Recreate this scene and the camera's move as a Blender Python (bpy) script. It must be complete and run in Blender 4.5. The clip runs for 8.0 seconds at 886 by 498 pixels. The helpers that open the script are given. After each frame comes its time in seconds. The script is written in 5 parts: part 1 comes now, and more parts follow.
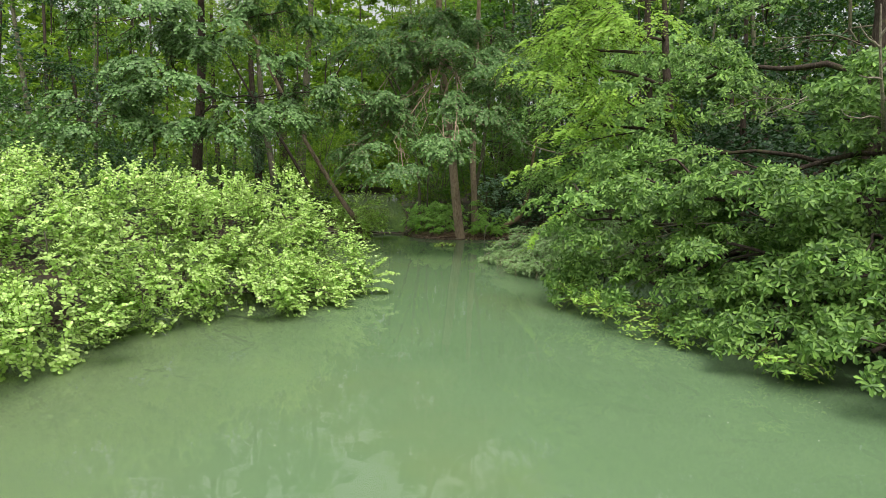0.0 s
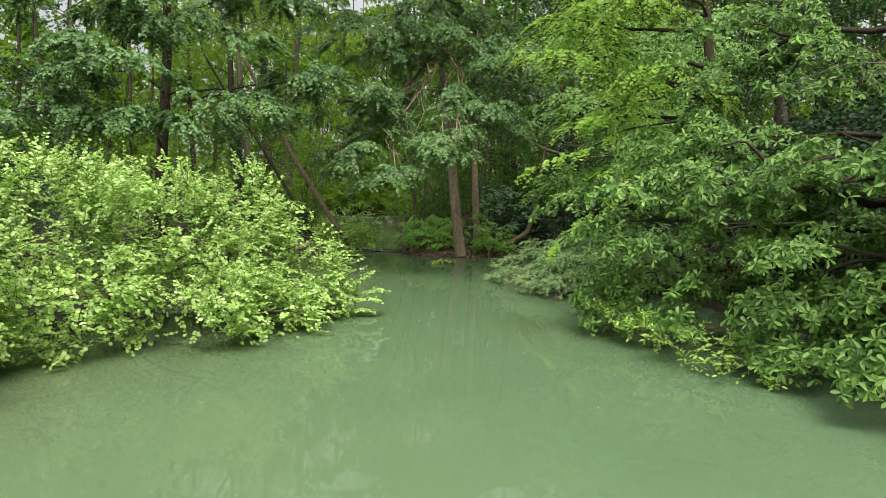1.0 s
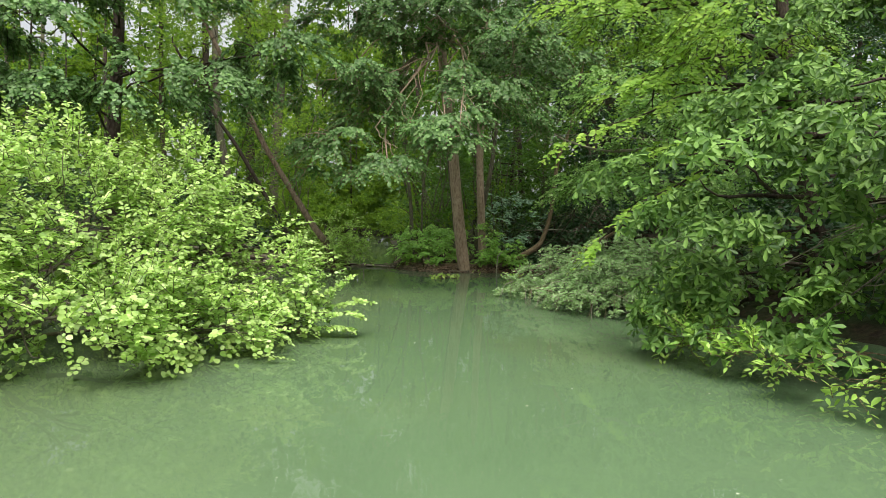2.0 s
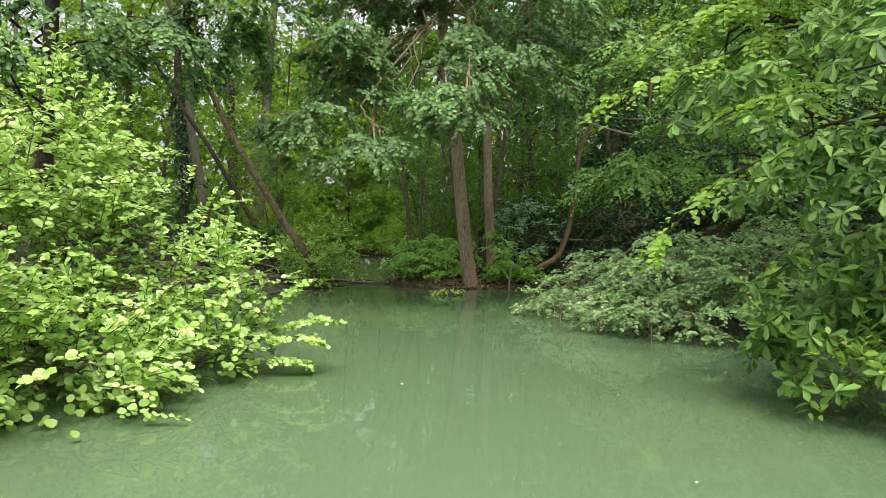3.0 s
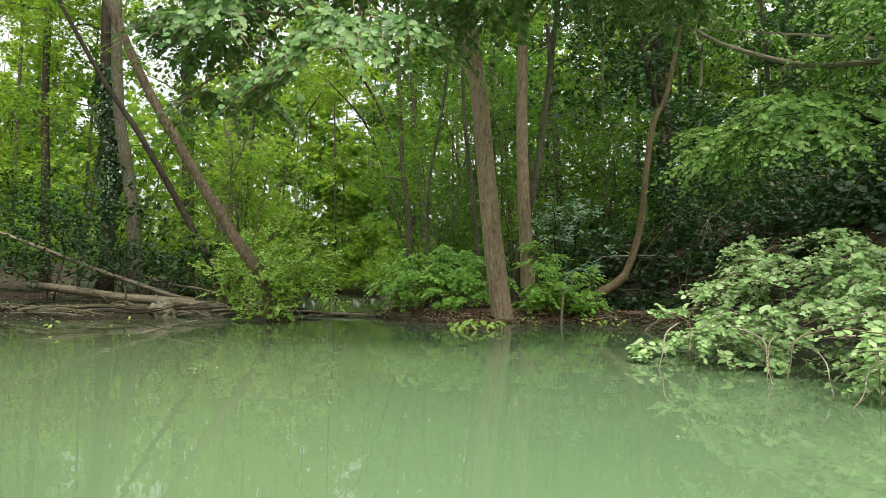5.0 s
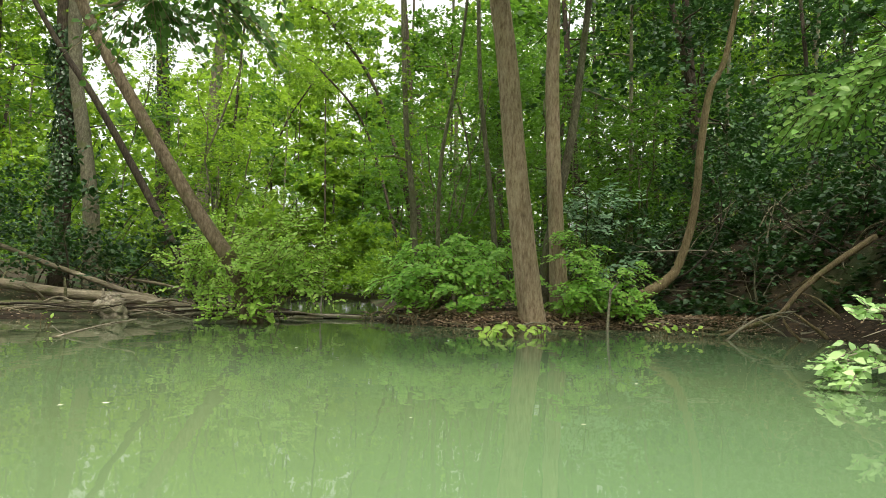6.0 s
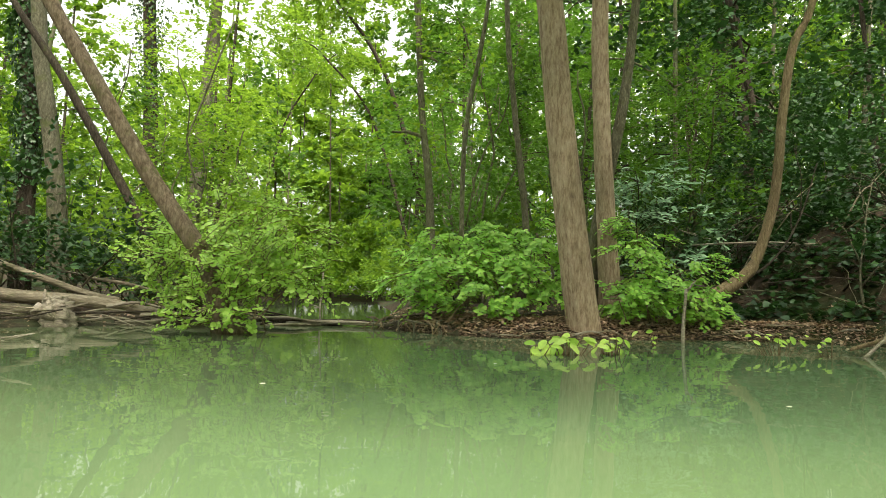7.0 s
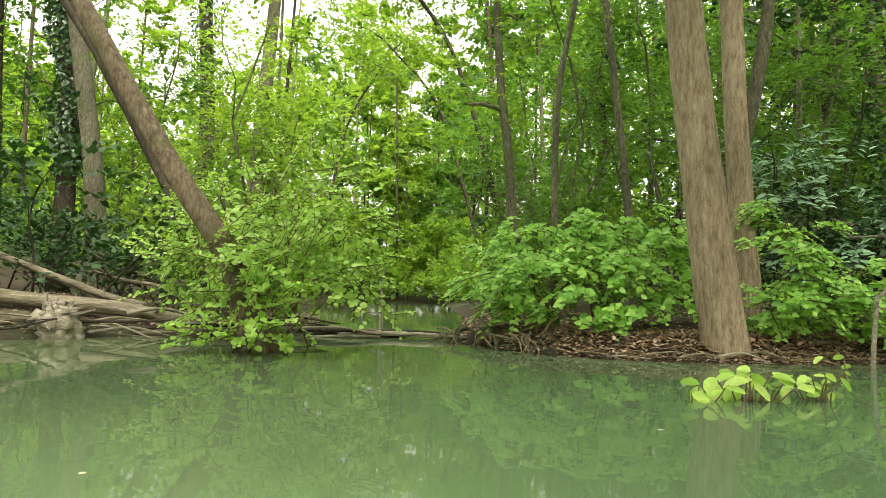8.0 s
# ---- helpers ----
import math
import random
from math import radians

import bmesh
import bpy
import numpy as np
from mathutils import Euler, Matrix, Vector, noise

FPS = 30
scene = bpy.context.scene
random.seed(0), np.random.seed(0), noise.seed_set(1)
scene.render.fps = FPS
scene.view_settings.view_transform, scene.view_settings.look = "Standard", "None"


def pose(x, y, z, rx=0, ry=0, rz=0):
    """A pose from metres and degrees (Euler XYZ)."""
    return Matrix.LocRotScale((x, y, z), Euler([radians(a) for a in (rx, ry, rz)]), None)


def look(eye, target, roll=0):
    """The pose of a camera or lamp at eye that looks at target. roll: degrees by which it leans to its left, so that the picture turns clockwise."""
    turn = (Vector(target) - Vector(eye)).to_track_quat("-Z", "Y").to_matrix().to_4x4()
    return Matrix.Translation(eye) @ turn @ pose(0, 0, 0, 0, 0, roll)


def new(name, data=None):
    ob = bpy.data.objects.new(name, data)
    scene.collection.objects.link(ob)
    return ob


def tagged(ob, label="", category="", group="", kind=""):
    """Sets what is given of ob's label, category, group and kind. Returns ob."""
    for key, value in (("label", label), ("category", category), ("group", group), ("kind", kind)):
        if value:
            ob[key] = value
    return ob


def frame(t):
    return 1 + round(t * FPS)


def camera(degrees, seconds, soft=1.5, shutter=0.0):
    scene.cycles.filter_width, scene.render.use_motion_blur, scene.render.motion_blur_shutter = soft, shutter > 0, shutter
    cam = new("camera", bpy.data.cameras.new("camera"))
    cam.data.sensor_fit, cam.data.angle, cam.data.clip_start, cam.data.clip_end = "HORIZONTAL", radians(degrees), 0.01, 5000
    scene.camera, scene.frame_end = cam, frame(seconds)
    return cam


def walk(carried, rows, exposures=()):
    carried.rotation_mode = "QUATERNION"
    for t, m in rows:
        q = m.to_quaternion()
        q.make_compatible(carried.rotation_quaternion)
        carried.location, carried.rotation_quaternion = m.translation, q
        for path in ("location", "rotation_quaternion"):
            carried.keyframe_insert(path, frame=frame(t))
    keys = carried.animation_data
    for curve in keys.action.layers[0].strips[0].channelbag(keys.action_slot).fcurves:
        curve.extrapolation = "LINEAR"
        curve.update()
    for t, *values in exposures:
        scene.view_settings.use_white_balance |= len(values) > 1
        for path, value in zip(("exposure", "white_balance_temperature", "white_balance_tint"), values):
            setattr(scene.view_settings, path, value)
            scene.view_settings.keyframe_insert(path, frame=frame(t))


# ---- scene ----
cam = camera(64.7, 8.0, 0.8)
PATH = [
    (0, (0.885, 1.566, 2.251), (0.788, 3.549, 2.006), 1.0),
    (0.5, (0.789, 2.668, 2.103), (0.698, 4.655, 1.897), 1.0),
    (1, (0.695, 3.838, 1.75), (0.61, 5.829, 1.582), 1.1),
    (1.5, (0.605, 5.075, 1.508), (0.524, 7.07, 1.379), 1.1),
    (2, (0.523, 6.322, 1.218), (0.443, 8.318, 1.13), 1.1),
    (2.2, (0.494, 6.833, 1.099), (0.413, 8.83, 1.027), 1.1),
    (3.3, (0.359, 9.428, 0.835), (0.271, 11.426, 0.836), 0.6),
    (3.5, (0.283, 9.911, 0.781), (0.201, 11.91, 0.798), 0.7),
    (4, (0.172, 11.067, 0.623), (0.093, 13.065, 0.679), 0.8),
    (4.5, (0.038, 12.122, 0.498), (-0.037, 14.118, 0.589), 0.8),
    (4.7, (-0.018, 12.517, 0.477), (-0.09, 14.514, 0.576), 0.7),
    (5.8, (-0.429, 14.481, 0.314), (-0.462, 16.476, 0.45), 1.5),
    (6, (-0.479, 14.814, 0.312), (-0.51, 16.809, 0.445), 1.4),
    (6.5, (-0.58, 15.603, 0.308), (-0.608, 17.598, 0.442), 1.3),
    (7, (-0.68, 16.34, 0.312), (-0.73, 18.335, 0.448), 1.3),
    (7.5, (-0.774, 17.025, 0.325), (-0.904, 19.016, 0.46), 1.4),
    (8, (-0.87, 17.681, 0.351), (-1.111, 19.662, 0.484), 1.5),
]
walk(cam, [(t, look(eye, target, roll)) for t, eye, target, roll in PATH],
     exposures=[(0, 0.06, 6300, 10), (3, 0.28, 6300, 10), (5, 0.62, 6450, 8), (6.5, 0.95, 6850, 2), (8, 1.4, 6980, 4)])

# ---------------------------------------------------------------- light
SUN_UP, SUN_ROUND = radians(53), radians(170)          # high behind the start of the path
world = bpy.data.worlds.new("overcast_sky")
scene.world = world
world.use_nodes = True
wn, wl = world.node_tree.nodes, world.node_tree.links
wn.clear()
sky = wn.new("ShaderNodeTexSky")
sky.sky_type, sky.sun_disc = "NISHITA", False
sky.sun_elevation, sky.sun_rotation = SUN_UP, SUN_ROUND
sky.air_density, sky.dust_density, sky.ozone_density = 1.0, 6.0, 0.6
cloud = wn.new("ShaderNodeMix")
cloud.data_type = "RGBA"
cloud.inputs["Factor"].default_value = 0.72
cloud.inputs["B"].default_value = (9.6, 9.6, 9.4, 1)
back = wn.new("ShaderNodeBackground")
back.inputs["Strength"].default_value = 0.118
wout = wn.new("ShaderNodeOutputWorld")
wl.new(sky.outputs["Color"], cloud.inputs["A"])
# an overcast dome is about three times as bright overhead as at the horizon
dome_at = wn.new("ShaderNodeTexCoord")
dome_axis = wn.new("ShaderNodeSeparateXYZ")
dome = wn.new("ShaderNodeMapRange")
dome.inputs["From Min"].default_value, dome.inputs["From Max"].default_value = 0.0, 1.0
dome.inputs["To Min"].default_value, dome.inputs["To Max"].default_value = 0.45, 1.75
dome_light = wn.new("ShaderNodeVectorMath")
dome_light.operation = "SCALE"
wl.new(dome_at.outputs["Generated"], dome_axis.inputs["Vector"])
wl.new(dome_axis.outputs["Z"], dome.inputs["Value"])
wl.new(cloud.outputs["Result"], dome_light.inputs[0])
wl.new(dome.outputs["Result"], dome_light.inputs["Scale"])
wl.new(dome_light.outputs["Vector"], back.inputs["Color"])
wl.new(back.outputs["Background"], wout.inputs["Surface"])
sun_data = bpy.data.lights.new("sun", "SUN")
sun_data.energy, sun_data.angle, sun_data.color = 4.0, radians(36), (1.0, 0.96, 0.88)
sun = new("sun", sun_data)
aim = Vector((math.cos(SUN_UP) * math.sin(SUN_ROUND), math.cos(SUN_UP) * math.cos(SUN_ROUND), math.sin(SUN_UP)))
sun.matrix_world = look(aim * 60, (0, 0, 0))


# ---------------------------------------------------------------- materials
def material(name, rough=0.6, gloss=0.5):
    m = bpy.data.materials.new(name)
    m.use_nodes = True
    nodes, links = m.node_tree.nodes, m.node_tree.links
    nodes.clear()
    bsdf = nodes.new("ShaderNodeBsdfPrincipled")
    bsdf.inputs["Roughness"].default_value = rough
    bsdf.inputs["Specular IOR Level"].default_value = gloss
    out = nodes.new("ShaderNodeOutputMaterial")
    links.new(bsdf.outputs["BSDF"], out.inputs["Surface"])
    return m, nodes, links, bsdf, out


def ramp(nodes, stops):
    r = nodes.new("ShaderNodeValToRGB")
    while len(r.color_ramp.elements) < len(stops):
        r.color_ramp.elements.new(0.5)
    for e, (at, c) in zip(r.color_ramp.elements, stops):
        e.position, e.color = at, (*c, 1)
    return r


def noise_tex(nodes, links, scale, detail=4.0, stretch=None, rough=0.6):
    n = nodes.new("ShaderNodeTexNoise")
    n.inputs["Scale"].default_value, n.inputs["Detail"].default_value = scale, detail
    n.inputs["Roughness"].default_value = rough
    co = nodes.new("ShaderNodeTexCoord")
    if stretch:
        mp = nodes.new("ShaderNodeMapping")
        mp.inputs["Scale"].default_value = stretch
        links.new(co.outputs["Object"], mp.inputs["Vector"])
        links.new(mp.outputs["Vector"], n.inputs["Vector"])
    else:
        links.new(co.outputs["Object"], n.inputs["Vector"])
    return n


def leaf_material(name, dark, mid, light, through_color, shine=0.45, rough=0.5, thin=0.35, single=False):
    """Leaves: every leaf its own green, soft gloss, and light that shines through the blade."""
    m, nodes, links, bsdf, out = material(name, rough, shine)
    if single:
        pick = nodes.new("ShaderNodeObjectInfo").outputs["Random"]
    else:
        pick = nodes.new("ShaderNodeNewGeometry").outputs["Random Per Island"]
    r = ramp(nodes, [(0.0, dark), (0.45, mid), (0.9, light), (1.0, tuple(0.5 * a + 0.5 * b for a, b in zip(light, through_color)))])
    links.new(pick, r.inputs["Fac"])
    patch = noise_tex(nodes, links, 1.3, 3)
    shift = nodes.new("ShaderNodeHueSaturation")
    span = nodes.new("ShaderNodeMapRange")
    span.inputs["From Min"].default_value, span.inputs["From Max"].default_value = 0.3, 0.7
    span.inputs["To Min"].default_value, span.inputs["To Max"].default_value = 0.75, 1.25
    links.new(patch.outputs["Fac"], span.inputs["Value"])
    links.new(span.outputs["Result"], shift.inputs["Value"])
    links.new(r.outputs["Color"], shift.inputs["Color"])
    links.new(shift.outputs["Color"], bsdf.inputs["Base Color"])
    glow = nodes.new("ShaderNodeBsdfTranslucent")
    tint = nodes.new("ShaderNodeMix")
    tint.data_type = "RGBA"
    tint.inputs["Factor"].default_value = 0.6
    tint.inputs["B"].default_value = (*through_color, 1)
    links.new(shift.outputs["Color"], tint.inputs["A"])
    links.new(tint.outputs["Result"], glow.inputs["Color"])
    mix = nodes.new("ShaderNodeMixShader")
    mix.inputs["Fac"].default_value = thin
    links.new(bsdf.outputs["BSDF"], mix.inputs[1])
    links.new(glow.outputs["BSDF"], mix.inputs[2])
    links.new(mix.outputs["Shader"], out.inputs["Surface"])
    return m


def bark_material(name, dark, mid, light, plates=17.0, moss=0.0, bump=0.6, crevice=0.35, long=0.13, lying=False):
    """Furrowed bark: long plates with dark cracks between them, fine grain, and paler and darker patches."""
    m, nodes, links, bsdf, _ = material(name, 0.88, 0.2)
    co = nodes.new("ShaderNodeTexCoord")
    warp = noise_tex(nodes, links, 9.0, 3)
    shift = nodes.new("ShaderNodeVectorMath")
    shift.operation = "MULTIPLY_ADD"
    shift.inputs[1].default_value = (0.05, 0.05, 0.10)
    links.new(warp.outputs["Color"], shift.inputs[0])
    links.new(co.outputs["Object"], shift.inputs[2])
    mp = nodes.new("ShaderNodeMapping")
    mp.inputs["Scale"].default_value = (long, 1, 1) if lying else (1, 1, long)
    links.new(shift.outputs["Vector"], mp.inputs["Vector"])
    cell = nodes.new("ShaderNodeTexVoronoi")
    cell.feature = "DISTANCE_TO_EDGE"
    cell.inputs["Scale"].default_value = plates * 3.4
    links.new(mp.outputs["Vector"], cell.inputs["Vector"])
    crack = ramp(nodes, [(0.0, (crevice,) * 3), (0.12, (0.5 + 0.5 * crevice,) * 3), (0.35, (1, 1, 1))])
    links.new(cell.outputs["Distance"], crack.inputs["Fac"])
    grain = noise_tex(nodes, links, plates * 2.4, 7, (1.3 * long, 1, 1) if lying else (1, 1, 1.3 * long), 0.72)
    tone = ramp(nodes, [(0.34, dark), (0.48, mid), (0.68, light)])
    links.new(grain.outputs["Fac"], tone.inputs["Fac"])
    body = nodes.new("ShaderNodeMix")
    body.data_type = "RGBA"
    body.inputs["A"].default_value = (*dark, 1)
    links.new(crack.outputs["Color"], body.inputs["Factor"])
    links.new(tone.outputs["Color"], body.inputs["B"])
    broad = noise_tex(nodes, links, 2.2, 4, (1, 1, 0.5))
    patch = ramp(nodes, [(0.3, (0.55, 0.53, 0.48)), (0.55, (1, 0.98, 0.94)), (0.8, (1.0, 0.93, 0.84))])
    links.new(broad.outputs["Fac"], patch.inputs["Fac"])
    over = nodes.new("ShaderNodeMix")
    over.data_type, over.blend_type = "RGBA", "MULTIPLY"
    over.inputs["Factor"].default_value = 0.75
    links.new(body.outputs["Result"], over.inputs["A"])
    links.new(patch.outputs["Color"], over.inputs["B"])
    last = over.outputs["Result"]
    if moss:
        grow = noise_tex(nodes, links, 5.0, 5)
        gr = ramp(nodes, [(0.62 - 0.2 * moss, (0, 0, 0)), (0.78 - 0.1 * moss, (0.8, 0.8, 0.8))])
        links.new(grow.outputs["Fac"], gr.inputs["Fac"])
        mm = nodes.new("ShaderNodeMix")
        mm.data_type = "RGBA"
        mm.inputs["B"].default_value = (0.09, 0.11, 0.03, 1)
        links.new(gr.outputs["Color"], mm.inputs["Factor"])
        links.new(last, mm.inputs["A"])
        last = mm.outputs["Result"]
    links.new(last, bsdf.inputs["Base Color"])
    high = nodes.new("ShaderNodeMath")
    high.operation = "MULTIPLY_ADD"
    high.inputs[1].default_value = 0.35
    links.new(grain.outputs["Fac"], high.inputs[0])
    links.new(crack.outputs["Color"], high.inputs[2])
    bp = nodes.new("ShaderNodeBump")
    bp.inputs["Strength"].default_value, bp.inputs["Distance"].default_value = bump, 0.012
    links.new(high.outputs[0], bp.inputs["Height"])
    links.new(bp.outputs["Normal"], bsdf.inputs["Normal"])
    return m


BARK = bark_material("alder_bark", (0.18, 0.128, 0.092), (0.375, 0.285, 0.210), (0.54, 0.44, 0.345), 14, 0.0, 0.75, 0.68, 0.2)
BARK_LEAN = bark_material("smooth_alder_bark", (0.085, 0.062, 0.044), (0.20, 0.152, 0.108), (0.32, 0.26, 0.195), 13, 0.25, 0.6, 0.5, 0.28)
BARK_GREY = bark_material("grey_bark", (0.065, 0.060, 0.043), (0.16, 0.148, 0.108), (0.27, 0.25, 0.185), 18, 0.35, 0.5, 0.4, 0.25)
BARK_MOSS = bark_material("mossy_grey_bark", (0.065, 0.062, 0.042), (0.165, 0.158, 0.108), (0.275, 0.262, 0.19), 20, 0.5, 0.5, 0.5, 0.25)
BARK_DARK = bark_material("dark_bark", (0.022, 0.017, 0.013), (0.065, 0.05, 0.038), (0.12, 0.098, 0.076), 18, 0.2)
BARK_TAN = bark_material("tan_bark", (0.11, 0.08, 0.045), (0.23, 0.175, 0.11), (0.34, 0.275, 0.185), 22, 0.15, 0.4)
DEAD = bark_material("bleached_wood", (0.17, 0.145, 0.115), (0.38, 0.335, 0.28), (0.56, 0.51, 0.44), 20, 0.0, 0.5, 0.45, 0.08, True)
DRIFT = bark_material("weathered_log", (0.12, 0.10, 0.073), (0.28, 0.24, 0.18), (0.43, 0.38, 0.30), 13, 0.15, 0.7, 0.45, 0.06, True)
MOSSY = bark_material("mossy_log", (0.05, 0.045, 0.03), (0.15, 0.13, 0.09), (0.27, 0.24, 0.18), 12, 0.9, 0.8, 0.35, 0.08, True)
WET = bark_material("wet_wood", (0.018, 0.014, 0.011), (0.055, 0.043, 0.033), (0.11, 0.088, 0.07), 16)

# alder leaf with the light of the open sky put into its colour
LEAF_BUSH = leaf_material("skylit_alder_leaf", (0.21, 0.365, 0.066), (0.40, 0.585, 0.14), (0.59, 0.75, 0.29), (0.55, 0.78, 0.13), 0.5, 0.4, 0.3)
# same leaf near by, paler still: the sky's white sheen is in the colour
LEAF_BUSH_SINGLE = leaf_material("near_skylit_alder_leaf", (0.33, 0.51, 0.14), (0.52, 0.70, 0.27), (0.70, 0.84, 0.45), (0.60, 0.82, 0.20), 0.6, 0.38, 0.3, single=True)
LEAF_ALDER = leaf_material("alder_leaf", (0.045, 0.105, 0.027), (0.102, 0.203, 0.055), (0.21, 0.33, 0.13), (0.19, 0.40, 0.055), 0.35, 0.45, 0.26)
LEAF_OAK = leaf_material("oak_leaf", (0.031, 0.080, 0.010), (0.086, 0.182, 0.028), (0.215, 0.355, 0.082), (0.19, 0.38, 0.03), 0.32, 0.46, 0.24)
LEAF_HORN = leaf_material("shade_hornbeam_leaf", (0.11, 0.25, 0.052), (0.23, 0.43, 0.10), (0.39, 0.57, 0.19), (0.36, 0.62, 0.08), 0.45, 0.42, 0.4)
LEAF_LIME = leaf_material("hornbeam_leaf", (0.14, 0.27, 0.032), (0.25, 0.43, 0.06), (0.38, 0.55, 0.10), (0.44, 0.68, 0.06), 0.35, 0.5, 0.5)
LEAF_BRAMBLE = leaf_material("bramble_leaf", (0.16, 0.29, 0.09), (0.27, 0.43, 0.16), (0.39, 0.53, 0.26), (0.34, 0.54, 0.12), 0.45, 0.48, 0.28)
# one wood's leaves in three steps, its light and shade put into the colour
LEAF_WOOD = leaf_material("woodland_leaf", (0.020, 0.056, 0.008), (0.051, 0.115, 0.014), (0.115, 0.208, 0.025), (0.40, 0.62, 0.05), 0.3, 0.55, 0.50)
LEAF_MID = leaf_material("half_shaded_leaf", (0.016, 0.046, 0.009), (0.037, 0.089, 0.015), (0.075, 0.155, 0.030), (0.21, 0.43, 0.035), 0.35, 0.5, 0.42)
LEAF_SHADE = leaf_material("shaded_leaf", (0.010, 0.031, 0.011), (0.021, 0.060, 0.019), (0.048, 0.106, 0.034), (0.06, 0.16, 0.022), 0.35, 0.45, 0.2)
LEAF_FRESH = leaf_material("fresh_leaf", (0.19, 0.36, 0.05), (0.33, 0.55, 0.09), (0.49, 0.68, 0.18), (0.52, 0.75, 0.10), 0.5, 0.45, 0.4)
LEAF_BLUE = leaf_material("blue_green_leaf", (0.08, 0.18, 0.085), (0.17, 0.31, 0.17), (0.29, 0.44, 0.27), (0.22, 0.44, 0.14), 0.55, 0.4, 0.2)
LEAF_BANK = leaf_material("bank_herb_leaf", (0.13, 0.31, 0.048), (0.25, 0.50, 0.084), (0.40, 0.64, 0.14), (0.42, 0.70, 0.08), 0.45, 0.45, 0.42)
LEAF_IVY = leaf_material("ivy_leaf", (0.015, 0.045, 0.015), (0.03, 0.075, 0.022), (0.06, 0.12, 0.04), (0.06, 0.14, 0.02), 0.5, 0.35, 0.15)
LEAF_YELLOW = leaf_material("waterside_leaf", (0.22, 0.40, 0.05), (0.36, 0.56, 0.09), (0.52, 0.68, 0.18), (0.52, 0.76, 0.10), 0.4, 0.45, 0.35, single=True)
LEAF_DRY = leaf_material("fallen_leaf", (0.17, 0.108, 0.072), (0.35, 0.235, 0.165), (0.53, 0.40, 0.29), (0.34, 0.20, 0.10), 0.3, 0.6, 0.1)
LEAF_PALE = leaf_material("pale_petal", (0.40, 0.40, 0.24), (0.62, 0.62, 0.46), (0.80, 0.80, 0.68), (0.7, 0.7, 0.5), 0.3, 0.6, 0.1)


def soil_material():
    m, nodes, links, bsdf, _ = material("woodland_soil", 0.95, 0.2)
    a = noise_tex(nodes, links, 0.5, 5)
    b = noise_tex(nodes, links, 14, 7)
    base = ramp(nodes, [(0.3, (0.014, 0.010, 0.007)), (0.5, (0.038, 0.026, 0.018)), (0.7, (0.085, 0.056, 0.036))])
    links.new(b.outputs["Fac"], base.inputs["Fac"])
    green = ramp(nodes, [(0.50, (0, 0, 0)), (0.62, (1, 1, 1))])
    links.new(a.outputs["Fac"], green.inputs["Fac"])
    mx = nodes.new("ShaderNodeMix")
    mx.data_type = "RGBA"
    mx.inputs["B"].default_value = (0.035, 0.055, 0.018, 1)
    links.new(green.outputs["Color"], mx.inputs["Factor"])
    links.new(base.outputs["Color"], mx.inputs["A"])
    links.new(mx.outputs["Result"], bsdf.inputs["Base Color"])
    bp = nodes.new("ShaderNodeBump")
    bp.inputs["Strength"].default_value, bp.inputs["Distance"].default_value = 0.8, 0.03
    links.new(b.outputs["Fac"], bp.inputs["Height"])
    links.new(bp.outputs["Normal"], bsdf.inputs["Normal"])
    return m


def water_material():
    """The pond's skin: clear, mirror-smooth, with slow low ripples."""
    m, nodes, links, bsdf, out = material("pond_water", 0.03, 0.5)
    nodes.remove(bsdf)
    wave = noise_tex(nodes, links, 2.4, 2, (1, 1, 1))
    fine = noise_tex(nodes, links, 9, 2, (1, 0.7, 1))
    add = nodes.new("ShaderNodeMath")
    add.operation = "MULTIPLY_ADD"
    add.inputs[1].default_value = 0.14
    links.new(fine.outputs["Fac"], add.inputs[0])
    links.new(wave.outputs["Fac"], add.inputs[2])
    bp = nodes.new("ShaderNodeBump")
    bp.inputs["Strength"].default_value, bp.inputs["Distance"].default_value = 0.13, 0.012
    links.new(add.outputs[0], bp.inputs["Height"])
    mirror = nodes.new("ShaderNodeBsdfGlossy")
    mirror.inputs["Roughness"].default_value = 0.02
    clear = nodes.new("ShaderNodeBsdfTransparent")
    facing = nodes.new("ShaderNodeFresnel")
    facing.inputs["IOR"].default_value = 1.33
    mix = nodes.new("ShaderNodeMixShader")
    links.new(bp.outputs["Normal"], mirror.inputs["Normal"])
    links.new(bp.outputs["Normal"], facing.inputs["Normal"])
    links.new(facing.outputs["Fac"], mix.inputs["Fac"])
    links.new(clear.outputs["BSDF"], mix.inputs[1])
    links.new(mirror.outputs["BSDF"], mix.inputs[2])
    links.new(mix.outputs["Shader"], out.inputs["Surface"])
    return m


